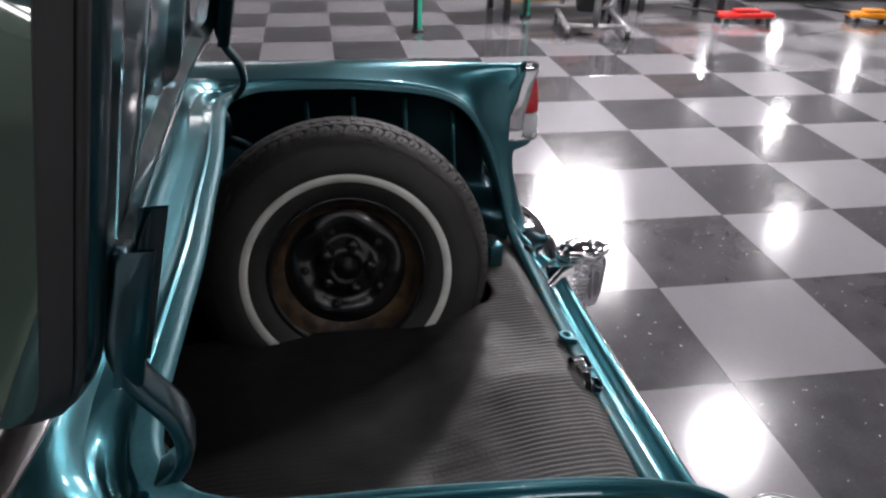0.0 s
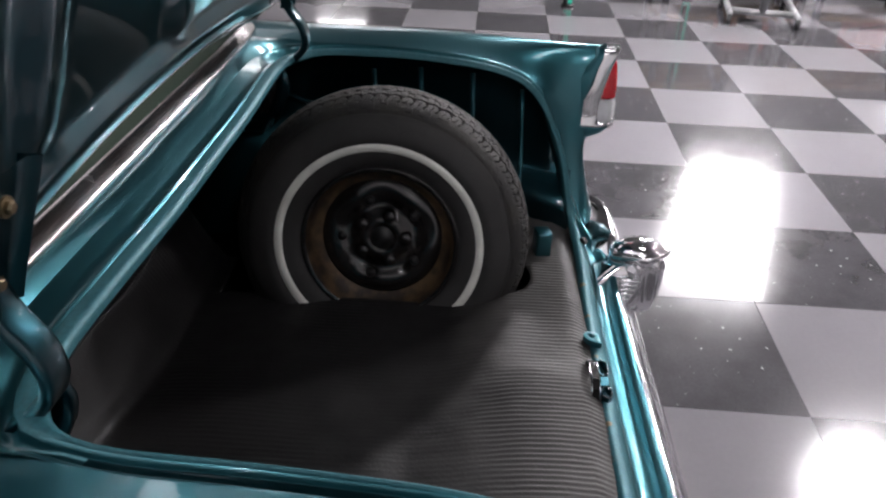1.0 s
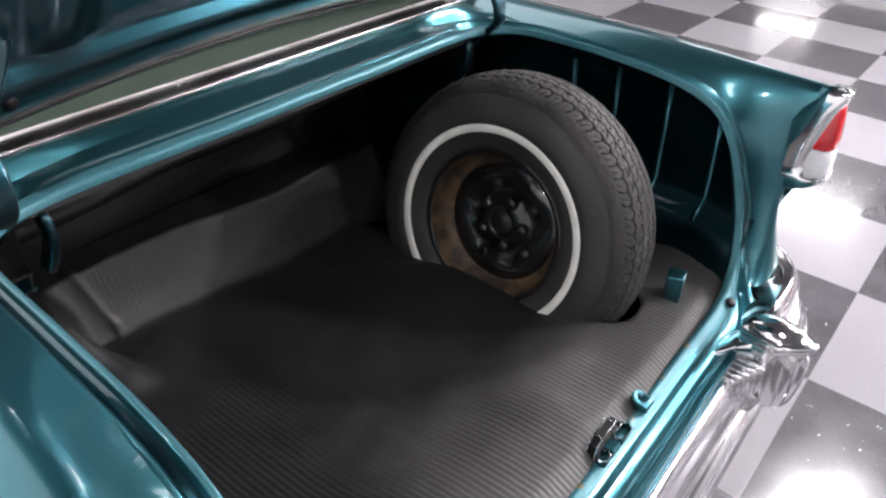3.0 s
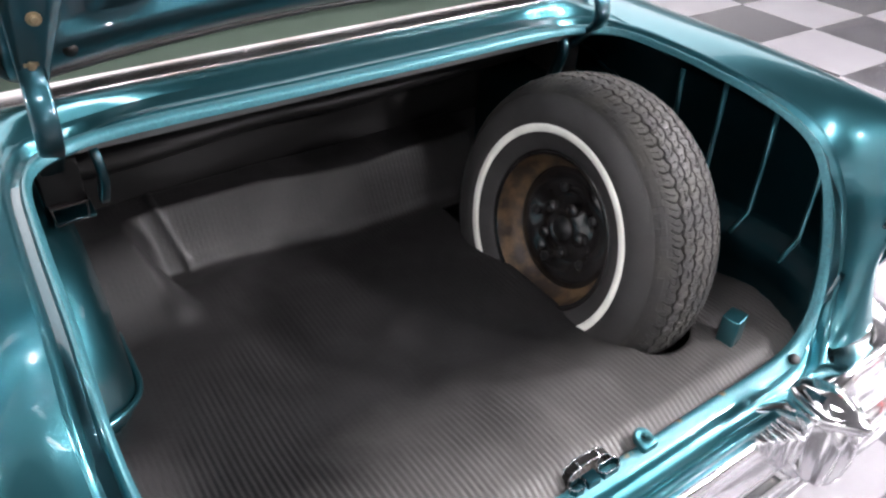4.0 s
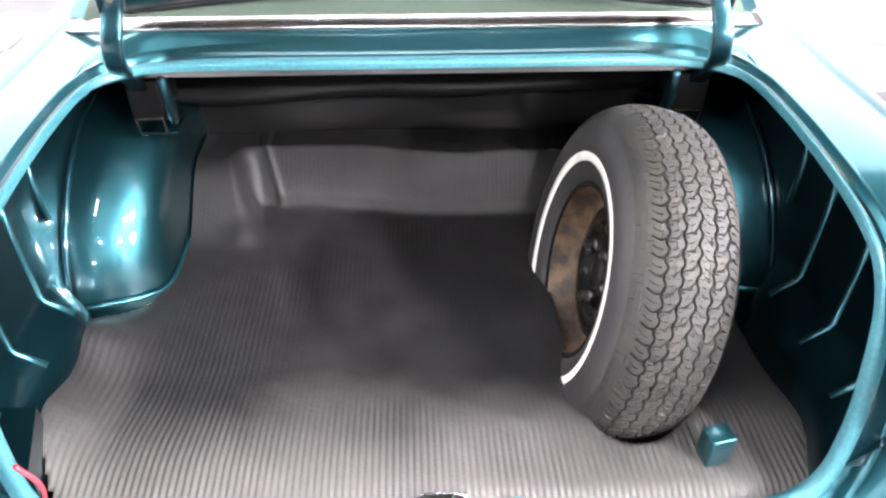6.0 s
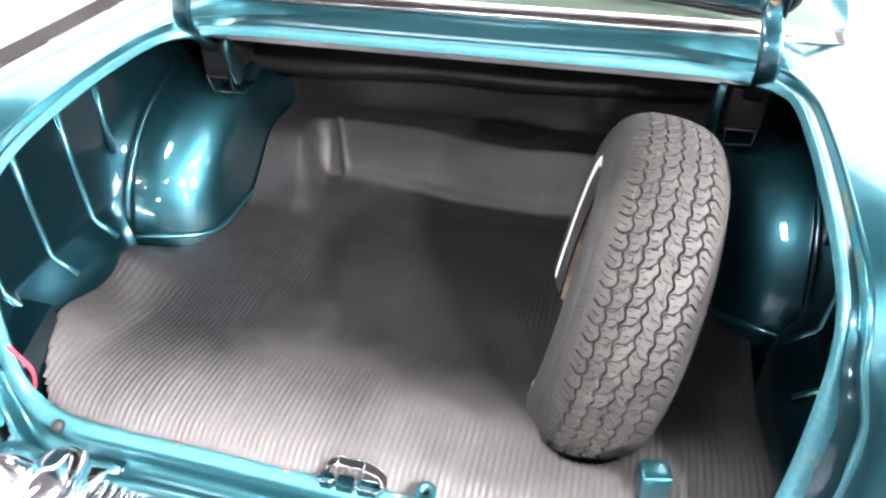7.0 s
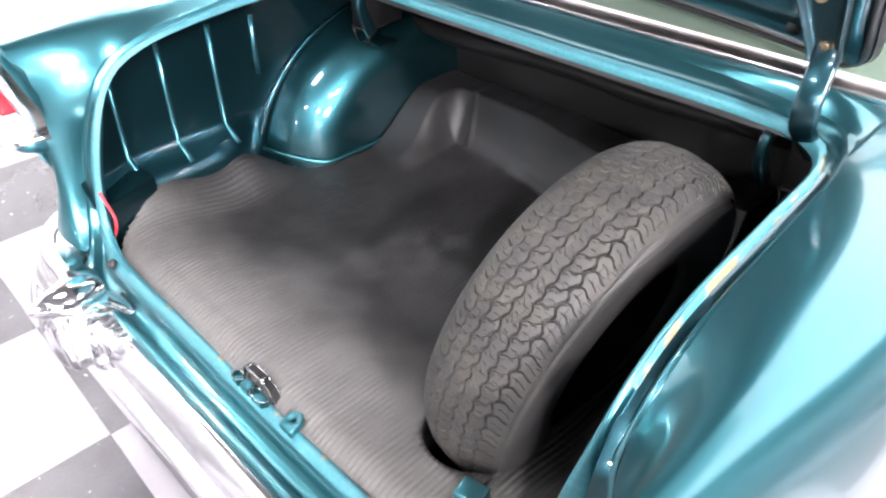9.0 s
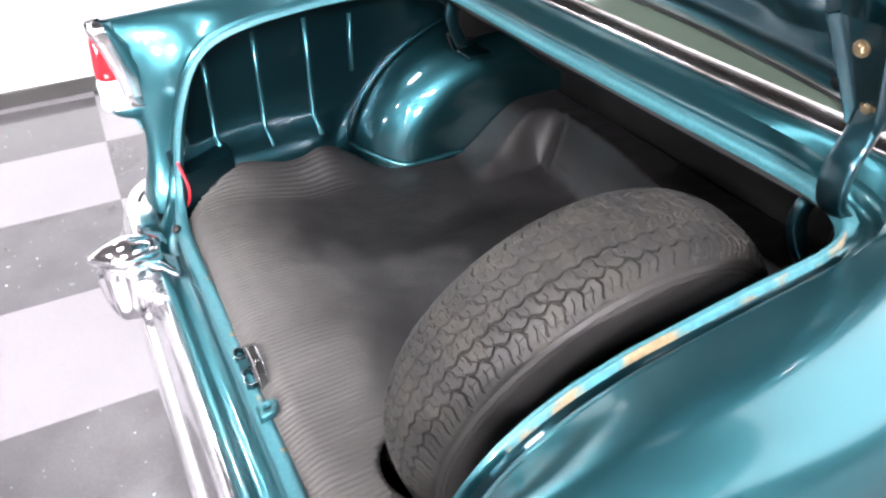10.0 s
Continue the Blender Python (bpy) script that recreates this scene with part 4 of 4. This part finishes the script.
def build_spare():
    """Upright spare wheel leaning outwards in its well."""
    axis = Vector((1, -.002, -.200)).normalized()
    ring_c = Vector((.307, .527, .695))
    centre = ring_c + axis * .0955
    SIZE = .957
    wheel = empty("spare_wheel", "spare tyre with a thin whitewall on a rusty black steel rim", "spare wheel", at=centre)
    up = Vector((0, 0, 1)) - axis.z * axis
    up.normalize()
    side = axis.cross(up)

    def P(u, r, a):
        return (axis * u + (up * math.cos(a) + side * math.sin(a)) * r) * SIZE

    def shoulder(k, grow=0.0):
        """Point (u, r) of the carcass at the angle k from the crown, rounder on the whitewall side."""
        w, e = (.1170, 2.25) if k < 0 else (.1147, 2.85)
        h = .1045
        u = math.copysign(w * abs(math.sin(k)) ** (2 / e), k)
        r = .2753 + h * math.cos(k) ** (2 / e)
        n = Vector((math.copysign((abs(u) / w) ** (e - 1) / w, u), ((r - .2753) / h) ** (e - 1) / h)).normalized()
        return u + n.x * grow, r + n.y * grow

    half = math.pi / 2 - 1e-4
    prof = [(-.078, .195), (-.090, .200), (-.099, .212), (-.1045, .228), (-.1075, .241), (-.1085, .256), (-.1125, .264)]
    for k in range(41):
        w_ = -half + 2 * half * k / 40
        prof.append(shoulder(w_, -.0062 * step(1.05, .92, abs(w_))))
    prof += [(.1100, .256), (.106, .240), (.101, .215), (.090, .200), (.078, .195)]
    bm = bmesh.new()
    rows = [[P(u, r, 2 * math.pi * k / 120) for k in range(120)] for u, r in prof]
    loft(bm, rows, close_v=True, flip=True)
    tyre_part = part("tyre", bm, TYRE, wheel, "black rubber tyre carcass with smooth sidewalls")
    bm = bmesh.new()
    rows = [[P(u, r, 2 * math.pi * k / 120) for k in range(120)] for u, r in ((-.1060, .2425), (-.1105, .2440), (-.1120, .2630), (-.1095, .2645))]
    loft(bm, rows, close_v=True, flip=True)
    part("whitewall", bm, WHITEWALL, wheel, "thin cream-white ring")
    # fine moulded lines on the outer sidewall
    for kk in (1.02, 1.11):
        bm = bmesh.new()
        pts = []
        for k in range(240):
            u, r = shoulder(kk + .008 * math.sin(k * math.pi / 2.5), .0012)
            pts.append((u, r, 2 * math.pi * k / 240))
        rows = [[P(u + du, r + dr, a) for u, r, a in pts] for du, dr in ((0, .0012), (.0012, .0004), (.0006, -.0016))]
        loft(bm, rows, close_v=True, flip=True)
        part("sidewall_line", bm, TREAD, tyre_part)

    # tread: zigzag grooves and cross cuts pressed into a dense band
    NA, NU, PITCH = 1800, 140, 72
    K0, K1 = -1.02, .92
    ks = np.linspace(K0, K1, NU)
    line_ = np.array([shoulder(k) for k in ks])
    arc = np.concatenate([[0], np.cumsum(np.hypot(*np.diff(line_, axis=0).T))])
    even = np.linspace(0, arc[-1], NU)
    ks = np.interp(even, arc, ks)
    mid = np.interp(0.0, ks, even)
    w = even - mid
    ang = np.linspace(0, 2 * math.pi, NA, endpoint=False)
    ph = (ang / (2 * math.pi) * PITCH)[:, None]
    W = w[None, :]

    def zig(p):
        f = np.mod(p, 1.0)
        return np.clip((np.abs(2 * f - 1) * 2 - 1) * 1.9, -1, 1)

    def cut(d, width):
        return np.clip((width + .0006 - np.abs(d)) / .0006, 0, 1)

    rng = np.random.default_rng(4)
    deep = np.zeros((NA, NU))
    lines = (-.056, -.027, .003, .032, .062)
    phases = (0.0, .40, .05, .55, .10)
    for c, p0 in zip(lines, phases):
        deep = np.maximum(deep, cut(W - (c + .0027 * zig(ph + p0)), .0012))
    mm = 2 * math.pi * .363 / PITCH
    for i in range(4):
        a, b = lines[i], lines[i + 1]
        t = (W - a) / (b - a)
        inside = (t > 0) & (t < 1)
        lean = (.5, .62, -.55, .5)[i]
        near = np.mod(ph + phases[i] + lean * (t - .5) + .25 + .06 * np.sin(t * 9), 1.0) - .5
        deep = np.maximum(deep, np.where(inside, (.35, .55, .30, .55)[i] * cut(near * mm, .0005), 0))
        for off, lo, hi in ((.0, .0, .30), (.5, .70, 1.0), (.62, .30, .62), (.12, .42, .72)):
            sipe = np.mod(ph + phases[i] + off + .5 * lean * (t - .5), 1.0) - .5
            deep = np.maximum(deep, np.where((t > lo) & (t < hi), .40 * cut(sipe * mm, .0002), 0))
    # hooked cuts across the shoulders
    for sgn, c, reach in ((-1, .056, .030), (1, .062, .034)):
        t = sgn * W - c
        inside = t > 0
        hook = .16 * np.sin(np.clip(t / .03, 0, 1) * 4.5) + 4.0 * t
        bend = np.mod(ph + .25 + sgn * hook, 1.0) - .5
        fade = np.clip((reach - t) / .008, 0, 1)
        deep = np.maximum(deep, np.where(inside, fade * cut(bend * mm, .0013), 0))
        half_ = np.mod(ph + .75 + sgn * hook, 1.0) - .5
        deep = np.maximum(deep, np.where(inside & (t > .008), .45 * fade * cut(half_ * mm, .0003), 0))
    edge_fade = np.clip(np.minimum(w - w[0], w[-1] - w) / .008, 0, 1)[None, :]
    wear = .0005 * rng.standard_normal((PITCH * 2, NU // 8 + 1))
    wear = wear[(np.arange(NA) * PITCH * 2 // NA)[:, None], (np.arange(NU) // 8)[None, :]]
    grow = (.0068 * (1 - .92 * deep) + wear * (1 - deep)) * edge_fade + .0003
    base = np.array([shoulder(k) for k in ks])
    tip = np.array([shoulder(k, 1.0) for k in ks]) - base
    sink = .0062 * edge_fade
    uu = base[None, :, 0] + tip[None, :, 0] * (grow - sink)
    rr = base[None, :, 1] + tip[None, :, 1] * (grow - sink)
    ax_, up_, sd_ = (np.array(v) for v in (axis, up, side))
    co = (uu[..., None] * ax_ + rr[..., None] * (np.cos(ang)[:, None, None] * up_ + np.sin(ang)[:, None, None] * sd_)) * SIZE
    i, j = np.meshgrid(np.arange(NA), np.arange(NU - 1), indexing="ij")
    n_ = (i + 1) % NA
    quads = np.stack([i * NU + j, i * NU + j + 1, n_ * NU + j + 1, n_ * NU + j], -1).reshape(-1, 4)
    me = bpy.data.meshes.new("tread")
    me.from_pydata(co.reshape(-1, 3).tolist(), [], quads.tolist())
    me.materials.append(TREAD)
    me.polygons.foreach_set("use_smooth", [False] * len(me.polygons))
    tr = new("tread", me)
    tr.parent = wheel
    tagged(tr, "grey worn tread of zigzag rubber blocks", kind="stuff")
    # rim
    bm = bmesh.new()
    prof = [(-.080, .205), (-.090, .203), (-.093, .196), (-.088, .188)]
    loft(bm, [[P(u, r, 2 * math.pi * k / 96) for k in range(96)] for u, r in prof], close_v=True, flip=True)
    part("rim_edge", bm, RIM, wheel, "dark rolled rim edge")
    bm = bmesh.new()
    prof = [(-.088, .189), (-.078, .186), (-.055, .180), (-.036, .168), (-.028, .156)]
    loft(bm, [[P(u, r, 2 * math.pi * k / 96) for k in range(96)] for u, r in prof], close_v=True, flip=True)
    part("rim_barrel", bm, RUST, wheel, "rust-brown rim barrel")
    bm = bmesh.new()
    prof = [(-.024, .157), (-.030, .148), (-.034, .135), (-.036, .118), (-.026, .102), (-.018, .090), (-.022, .075), (-.034, .060), (-.040, .048), (-.040, .034), (-.036, .031), (-.004, .030)]
    rows = []
    for u, r in prof:
        row = []
        for k in range(100):
            a = 2 * math.pi * k / 100
            w = 0.006 * math.cos(5 * a) * math.exp(-((r - .105) / .03) ** 2)
            row.append(P(u + w, r, a))
        rows.append(row)
    vs = loft(bm, rows, close_v=True, flip=True)
    part("wheel_disc", bm, RIM, wheel, "black pressed steel wheel disc")
    # black disc across the hub, shade of the opening as colour
    bm = bmesh.new()
    disc(bm, P(-.034, 0, 0), -axis, .030, .003, 24)
    part("hub_hole", bm, BLACK, wheel, "black disc for the shade in the hub hole")
    for k in range(5):
        a = 2 * math.pi * k / 5 + .3
        bm = bmesh.new()
        disc(bm, P(-.026, .062, a), -axis, .017, .022, 14, .006)
        part("stud_boss", bm, RIM, wheel)
        # black disc on the wheel in place of a shaded hole
        bm = bmesh.new()
        disc(bm, P(-.030, .104, a + .63), -axis, .012, .010, 12, .004)
        part("disc_hole", bm, BLACK, wheel)


def build_road_wheel(s):
    """Rear road wheel under the wing; it carries the car."""
    w = new("road_wheel")
    w.parent = car
    ax = Vector((s, 0, 0))
    c = Vector((s * .745, 1.03, .391))

    def ringed(prof, material, name, label):
        bm = bmesh.new()
        loft(bm, [[c + ax * u + Vector((0, math.cos(a), math.sin(a) / .97)) * r for a in [2 * math.pi * k / 48 for k in range(48)]] for u, r in prof], close_v=True)
        bmesh.ops.recalc_face_normals(bm, faces=bm.faces)
        part(name, bm, material, w, label)

    ringed([(-.08, .19), (-.095, .24), (-.09, .30), (-.07, .322), (0, .3243), (.07, .322), (.09, .30), (.095, .24), (.08, .19)], TYRE, "tyre", "black road tyre")
    ringed([(.085, .20), (.07, .17), (.05, .10), (.07, .05), (.075, .005)], CHROME, "wheel_cover", "chrome wheel cover")


build_channel()
for s in (1, -1):
    build_quarter(s)
    build_road_wheel(s)
build_rear()
build_inside()
build_lid()
build_bumper()
build_fittings()
build_mat()
build_spare()


# everything on the body is set down to its ride height
def settle(z):
    return .97 * z - .055


for o in (*car.children_recursive, *[q for q in scene.objects if q.name.startswith("trunk_mat")]):
    if o.type == "MESH":
        for v in o.data.vertices:
            v.co.z = settle(v.co.z)


# ---------------------------------------------------------------- the hall
def build_hall():
    X0, X1, Y0, Y1 = -3.19, 18.5, -14.0, 7.0
    bm = bmesh.new()
    box(bm, X0 - .2, X1 + .2, Y0 - .2, Y1 + .2, -.2, -.004)
    fl = part("floor", bm, GROUT, smooth=False)
    tagged(fl, "polished floor of light grey and charcoal checker tiles", "floor", kind="structure")
    T, th, ox, oy = .61, math.radians(-1.5), .54, -.79
    me = {}
    for dark in (False, True):
        bm = bmesh.new()
        g = .0006
        box(bm, g, T - g, g, T - g, -.006, 0.0, .0006, 1)
        m_ = bpy.data.meshes.new("tile")
        bm.to_mesh(m_)
        bm.free()
        m_.materials.append(TILE_DARK if dark else TILE_LIGHT)
        me[dark] = m_
    rest = {False: bmesh.new(), True: bmesh.new()}
    count = 0
    for i in range(-9, 32):
        for j in range(-24, 15):
            dark = (i + j) % 2 == 0
            x, y = i * T, j * T
            px, py = ox + x * math.cos(th) - y * math.sin(th), oy + x * math.sin(th) + y * math.cos(th)
            if px < X0 - T or px > X1 or py < Y0 or py > Y1:
                continue
            m = pose(px, py, 0, 0, 0, -1.5)
            if -3.9 < px < 6.2 and -4.6 < py < .9 and count < 300:
                o = new("tile", me[dark])
                o.matrix_basis = m
                o.parent = fl
                count += 1
            else:
                b = rest[dark]
                b.faces.new([b.verts.new(m @ Vector(c)) for c in ((.0006, .0006, 0), (T - .0006, .0006, 0), (T - .0006, T - .0006, 0), (.0006, T - .0006, 0))])
    for dark, b in rest.items():
        o = part("far_tiles", b, TILE_DARK if dark else TILE_LIGHT, fl, smooth=False)
        o["kind"] = "stuff"
    for nm, c in (("wall_west", (X0 - .15, X0, Y0, Y1)), ("wall_east", (X1, X1 + .15, Y0, Y1)), ("wall_south", (X0 - .15, X1 + .15, Y0 - .15, Y0)), ("wall_north", (X0 - .15, X1 + .15, Y1, Y1 + .15))):
        bm = bmesh.new()
        box(bm, *c, 0, CEIL)
        tagged(part(nm, bm, WALL, smooth=False), "plain white painted wall", "wall", kind="structure")
    for nm, c in (("baseboard_west", (X0, X0 + .015, Y0, Y1)), ("baseboard_east", (X1 - .015, X1, Y0, Y1))):
        bm = bmesh.new()
        box(bm, *c, 0, .085, .003)
        tagged(part(nm, bm, BASEB, smooth=False), "dark rubber baseboard", "baseboard", kind="structure")
    for k in range(-9, 5):
        bm = bmesh.new()
        y = -.27 + 1.22 * k
        box(bm, X0, X0 + .003, y - .004, y + .004, .087, CEIL)
        tagged(part("wall_seam_trim", bm, BASEB_LIGHT, smooth=False), "thin grey joint strip between wall panels", "trim", kind="structure")
    bm = bmesh.new()
    box(bm, X0 - .15, X1 + .15, Y0 - .15, Y1 + .15, CEIL, CEIL + .15)
    tagged(part("ceiling", bm, CEILING, smooth=False), "plain dark grey painted ceiling", "ceiling", kind="structure")


build_hall()


def stand_leg(x, y, tone):
    e = empty("display_stand", "slim upright stand leg in green and black on a black foot", "display stand", "display stands", at=(x, y, 0))
    bm = bmesh.new()
    box(bm, -.035, .035, -.035, .035, .02, 1.0, .01)
    part("post", bm, tone, e)
    bm = bmesh.new()
    disc(bm, (0, 0, 0), (0, 0, 1), .06, .022, 20, .006)
    part("foot", bm, BLACK, e)
    bm = bmesh.new()
    tube(bm, [(-.12, .04, .04), (-.10, .03, .5), (-.09, .03, 1.0)], .022, seg=8, up=(1, 0, 0))
    part("cable", bm, BLACK, e)
    bm = bmesh.new()
    box(bm, -.16, .06, -.06, .08, .995, 1.04, .008)
    part("tray", bm, BLACK, e)


def floor_trolley(x, y, turn, tone, length, label, kind_):
    e = empty(kind_.replace(" ", "_"), label, kind_, at=(x, y, 0))
    e.rotation_euler = (0, 0, math.radians(turn))
    bm = bmesh.new()
    box(bm, -length / 2, length / 2, -.09, .09, .045, .10, .018)
    box(bm, -length * .25, length * .2, -.06, .06, .10, .135, .015)
    part("body", bm, tone, e)
    for a, b in ((-.38, -.1), (.38, -.1), (-.38, .1), (.38, .1)):
        bm = bmesh.new()
        disc(bm, (a * length, b - .012, .03), (0, 1, 0), .03, .024, 14, .004)
        part("wheel", bm, BLACK, e)
    bm = bmesh.new()
    tube(bm, [(length / 2 - .02, 0, .09), (length / 2 + .22, 0, .12), (length / 2 + .5, .02, .16)], .014, seg=8)
    part("handle", bm, BLACK, e)


def engine_stand(x, y, turn):
    e = empty("engine_stand", "small grey steel engine stand with chrome machine parts on wheels", "engine stand", at=(x, y, 0))
    e.rotation_euler = (0, 0, math.radians(turn))
    bm = bmesh.new()
    for a in (-.28, .28):
        tube(bm, [(a, -.45, .09), (a, .45, .09)], .028, seg=8)
    tube(bm, [(-.28, .3, .09), (.28, .3, .09)], .028, seg=8)
    tube(bm, [(0, .3, .09), (0, .32, .9)], .035, seg=8)
    part("frame", bm, ENAMEL, e)
    for a in (-.28, .28):
        for b in (-.45, .45):
            bm = bmesh.new()
            disc(bm, (a - .016, b, .045), (1, 0, 0), .045, .032, 16, .006)
            part("castor", bm, BLACK, e)
    bm = bmesh.new()
    box(bm, -.16, .16, -.2, .22, .42, .72, .04)
    box(bm, -.22, .22, -.16, .18, .70, .80, .03)
    disc(bm, (0, -.24, .52), (0, 1, 0), .11, .05, 20, .01)
    part("engine_block", bm, ENAMEL, e)
    bm = bmesh.new()
    tube(bm, smoothed([(-.2, -.2, .74), (-.3, -.3, .5), (-.26, -.38, .2), (-.18, -.42, .13)], 12), .03, seg=10)
    part("chrome_pipe", bm, CHROME, e)
    bm = bmesh.new()
    tube(bm, smoothed([(.2, -.2, .74), (.32, -.25, .45), (.24, -.34, .18)], 12), .026, seg=10)
    part("chrome_pipe", bm, CHROME, e)
    bm = bmesh.new()
    box(bm, -.12, .1, -.4, -.2, .12, .30, .02)
    part("oil_pan", bm, BLACK, e)


def work_bench(x, y, turn, lx, label, tone):
    e = empty("work_bench", label, "bench", "benches along the hall", at=(x, y, 0))
    e.rotation_euler = (0, 0, math.radians(turn))
    bm = bmesh.new()
    box(bm, -lx / 2, lx / 2, -.3, .3, .84, .9, .006)
    part("top", bm, tone, e)
    for a in (-1, 1):
        for b in (-1, 1):
            bm = bmesh.new()
            box(bm, a * (lx / 2 - .06) - .03, a * (lx / 2 - .06) + .03, b * .25 - .03, b * .25 + .03, 0, .84, .004)
            part("leg", bm, BLACK, e)
    bm = bmesh.new()
    box(bm, -lx / 2 + .04, lx / 2 - .04, -.27, .27, .16, .20, .004)
    part("shelf", bm, tone, e)
    bm = bmesh.new()
    box(bm, -lx * .3, -lx * .02, -.2, .2, .20, .52, .01)
    part("drawer_box", bm, REDDISH, e, "dull red steel drawer box")


def platform(x0, x1, y0, y1):
    e = empty("display_platform", "long low black display platform on the floor", "platform", at=(x0, y0, 0))
    bm = bmesh.new()
    box(bm, 0, x1 - x0, 0, y1 - y0, .015, .26, .01)
    part("deck", bm, BLACK, e)
    bm = bmesh.new()
    box(bm, .03, x1 - x0 - .03, .03, y1 - y0 - .03, 0, .016)
    part("plinth", bm, BASEB, e)


GREEN = mat("green_enamel", (0.02, 0.42, 0.28), rough=0.35, coat=0.5, vary=0.1, vary_scale=6)
ENAMEL = mat("grey_enamel", (0.30, 0.30, 0.31), rough=0.4, metal=0.3, vary=0.35, vary_scale=9)
SCARLET = mat("red_enamel", (0.55, 0.02, 0.015), rough=0.35, coat=0.5, vary=0.15, vary_scale=8)
AMBER = mat("orange_enamel", (0.75, 0.28, 0.02), rough=0.4, coat=0.3, vary=0.15, vary_scale=8)
REDDISH = mat("dull_red_steel", (0.26, 0.07, 0.06), rough=0.5, vary=0.25, vary_scale=6)
TIMBER = mat("tan_wood", (0.30, 0.19, 0.10), rough=0.55, vary=0.3, vary_scale=7, fine=0.2, fine_scale=60)
stand_leg(5.8, -.53, GREEN)
stand_leg(6.3, -1.75, GREEN)
engine_stand(5.75, -2.25, 78)
work_bench(6.6, -2.2, 96, 1.5, "tan wooden bench on black legs with a red drawer box", TIMBER)
work_bench(6.75, -3.6, 92, 1.1, "tan wooden bench on black legs with a red drawer box", TIMBER)
floor_trolley(5.95, -4.05, 86, SCARLET, .62, "low red floor trolley with small black wheels", "floor trolley")
floor_trolley(5.85, -5.5, 80, AMBER, .5, "low orange floor trolley with small black wheels", "floor trolley")
platform(6.95, 9.5, -8.0, -4.7)


def softbox(x, y, lx, ly, turn, glow):
    e = empty("ceiling_light_box", "large rectangular white glow under the ceiling, light box or added fill", "ceiling light", at=(x, y, CEIL))
    e.rotation_euler = (0, 0, math.radians(turn))
    bm = bmesh.new()
    for a in ((-lx / 2 - .04, -lx / 2, -ly / 2 - .04, ly / 2 + .04), (lx / 2, lx / 2 + .04, -ly / 2 - .04, ly / 2 + .04), (-lx / 2, lx / 2, -ly / 2 - .04, -ly / 2), (-lx / 2, lx / 2, ly / 2, ly / 2 + .04)):
        box(bm, *a, -.09, 0)
    part("frame", bm, WALL, e, smooth=False)
    bm = bmesh.new()
    box(bm, -lx / 2, lx / 2, -ly / 2, ly / 2, -.07, -.02)
    part("diffuser", bm, glow, e, smooth=False)


def troffer(x, y, lx=.6, ly=1.2):
    e = empty("ceiling_light_panel", "long white ceiling light panel, switched on, some added as fill", "ceiling light", "ceiling light panels", at=(x, y, CEIL))
    bm = bmesh.new()
    for a in ((-lx / 2 - .02, -lx / 2, -ly / 2 - .02, ly / 2 + .02), (lx / 2, lx / 2 + .02, -ly / 2 - .02, ly / 2 + .02), (-lx / 2, lx / 2, -ly / 2 - .02, -ly / 2), (-lx / 2, lx / 2, ly / 2, ly / 2 + .02)):
        box(bm, *a, -.035, 0)
    part("frame", bm, WALL, e, smooth=False)
    bm = bmesh.new()
    box(bm, -lx / 2, lx / 2, -ly / 2, ly / 2, -.03, -.012)
    part("diffuser", bm, LAMP, e, smooth=False)


def round_light(x, y, r=.13, glow=BULB):
    e = empty("ceiling_lamp", "round ceiling lamp with a bright disc, switched on, some added as fill", "ceiling lamp", "ceiling lamps", at=(x, y, CEIL))
    bm = bmesh.new()
    disc(bm, (0, 0, -.09), (0, 0, 1), r + .03, .09, 24, .01)
    part("lamp_body", bm, WALL, e)
    bm = bmesh.new()
    disc(bm, (0, 0, -.105), (0, 0, 1), r, .014, 24, .004)
    part("lamp_disc", bm, glow, e)


softbox(7.4, -3.08, 3.3, 1.2, -20, SOFTBOX)
# made-up broad fill north of the lid, reflected by wings and deck
softbox(.75, 4.15, 7.3, 5.0, 0, WIDE_FILL)
for lx, ly in ((10.75, -8.35), (6.9, -6.0), (13.9, -8.5), (17.2, -12.5), (14.4, -12.8), (.2, -6.5)):
    round_light(lx, ly)
round_light(3.1, -2.95, .145, KEY)
round_light(3.45, -.55, .15, FLOOD)
# unseen fill lamps, added to brighten whitewall, sill and mat
for lx, ly, lr in ((2.5, -1.1, .10), (.5, -2.9, .08), (-2.5, -.6, .072), (-2.5, 1.2, .072)):
    round_light(lx, ly, lr)
# the first two panels are invented fill for the right wing's top
for lx, ly in ((8.7, .9), (8.4, 1.9), (9.9, 2.65), (10.2, 1.75), (16.8, 3.6)):
    troffer(lx, ly)
# added fill panel, out of view, lifting fin flank and rear sill
troffer(-.35, -.8, .35, .7)
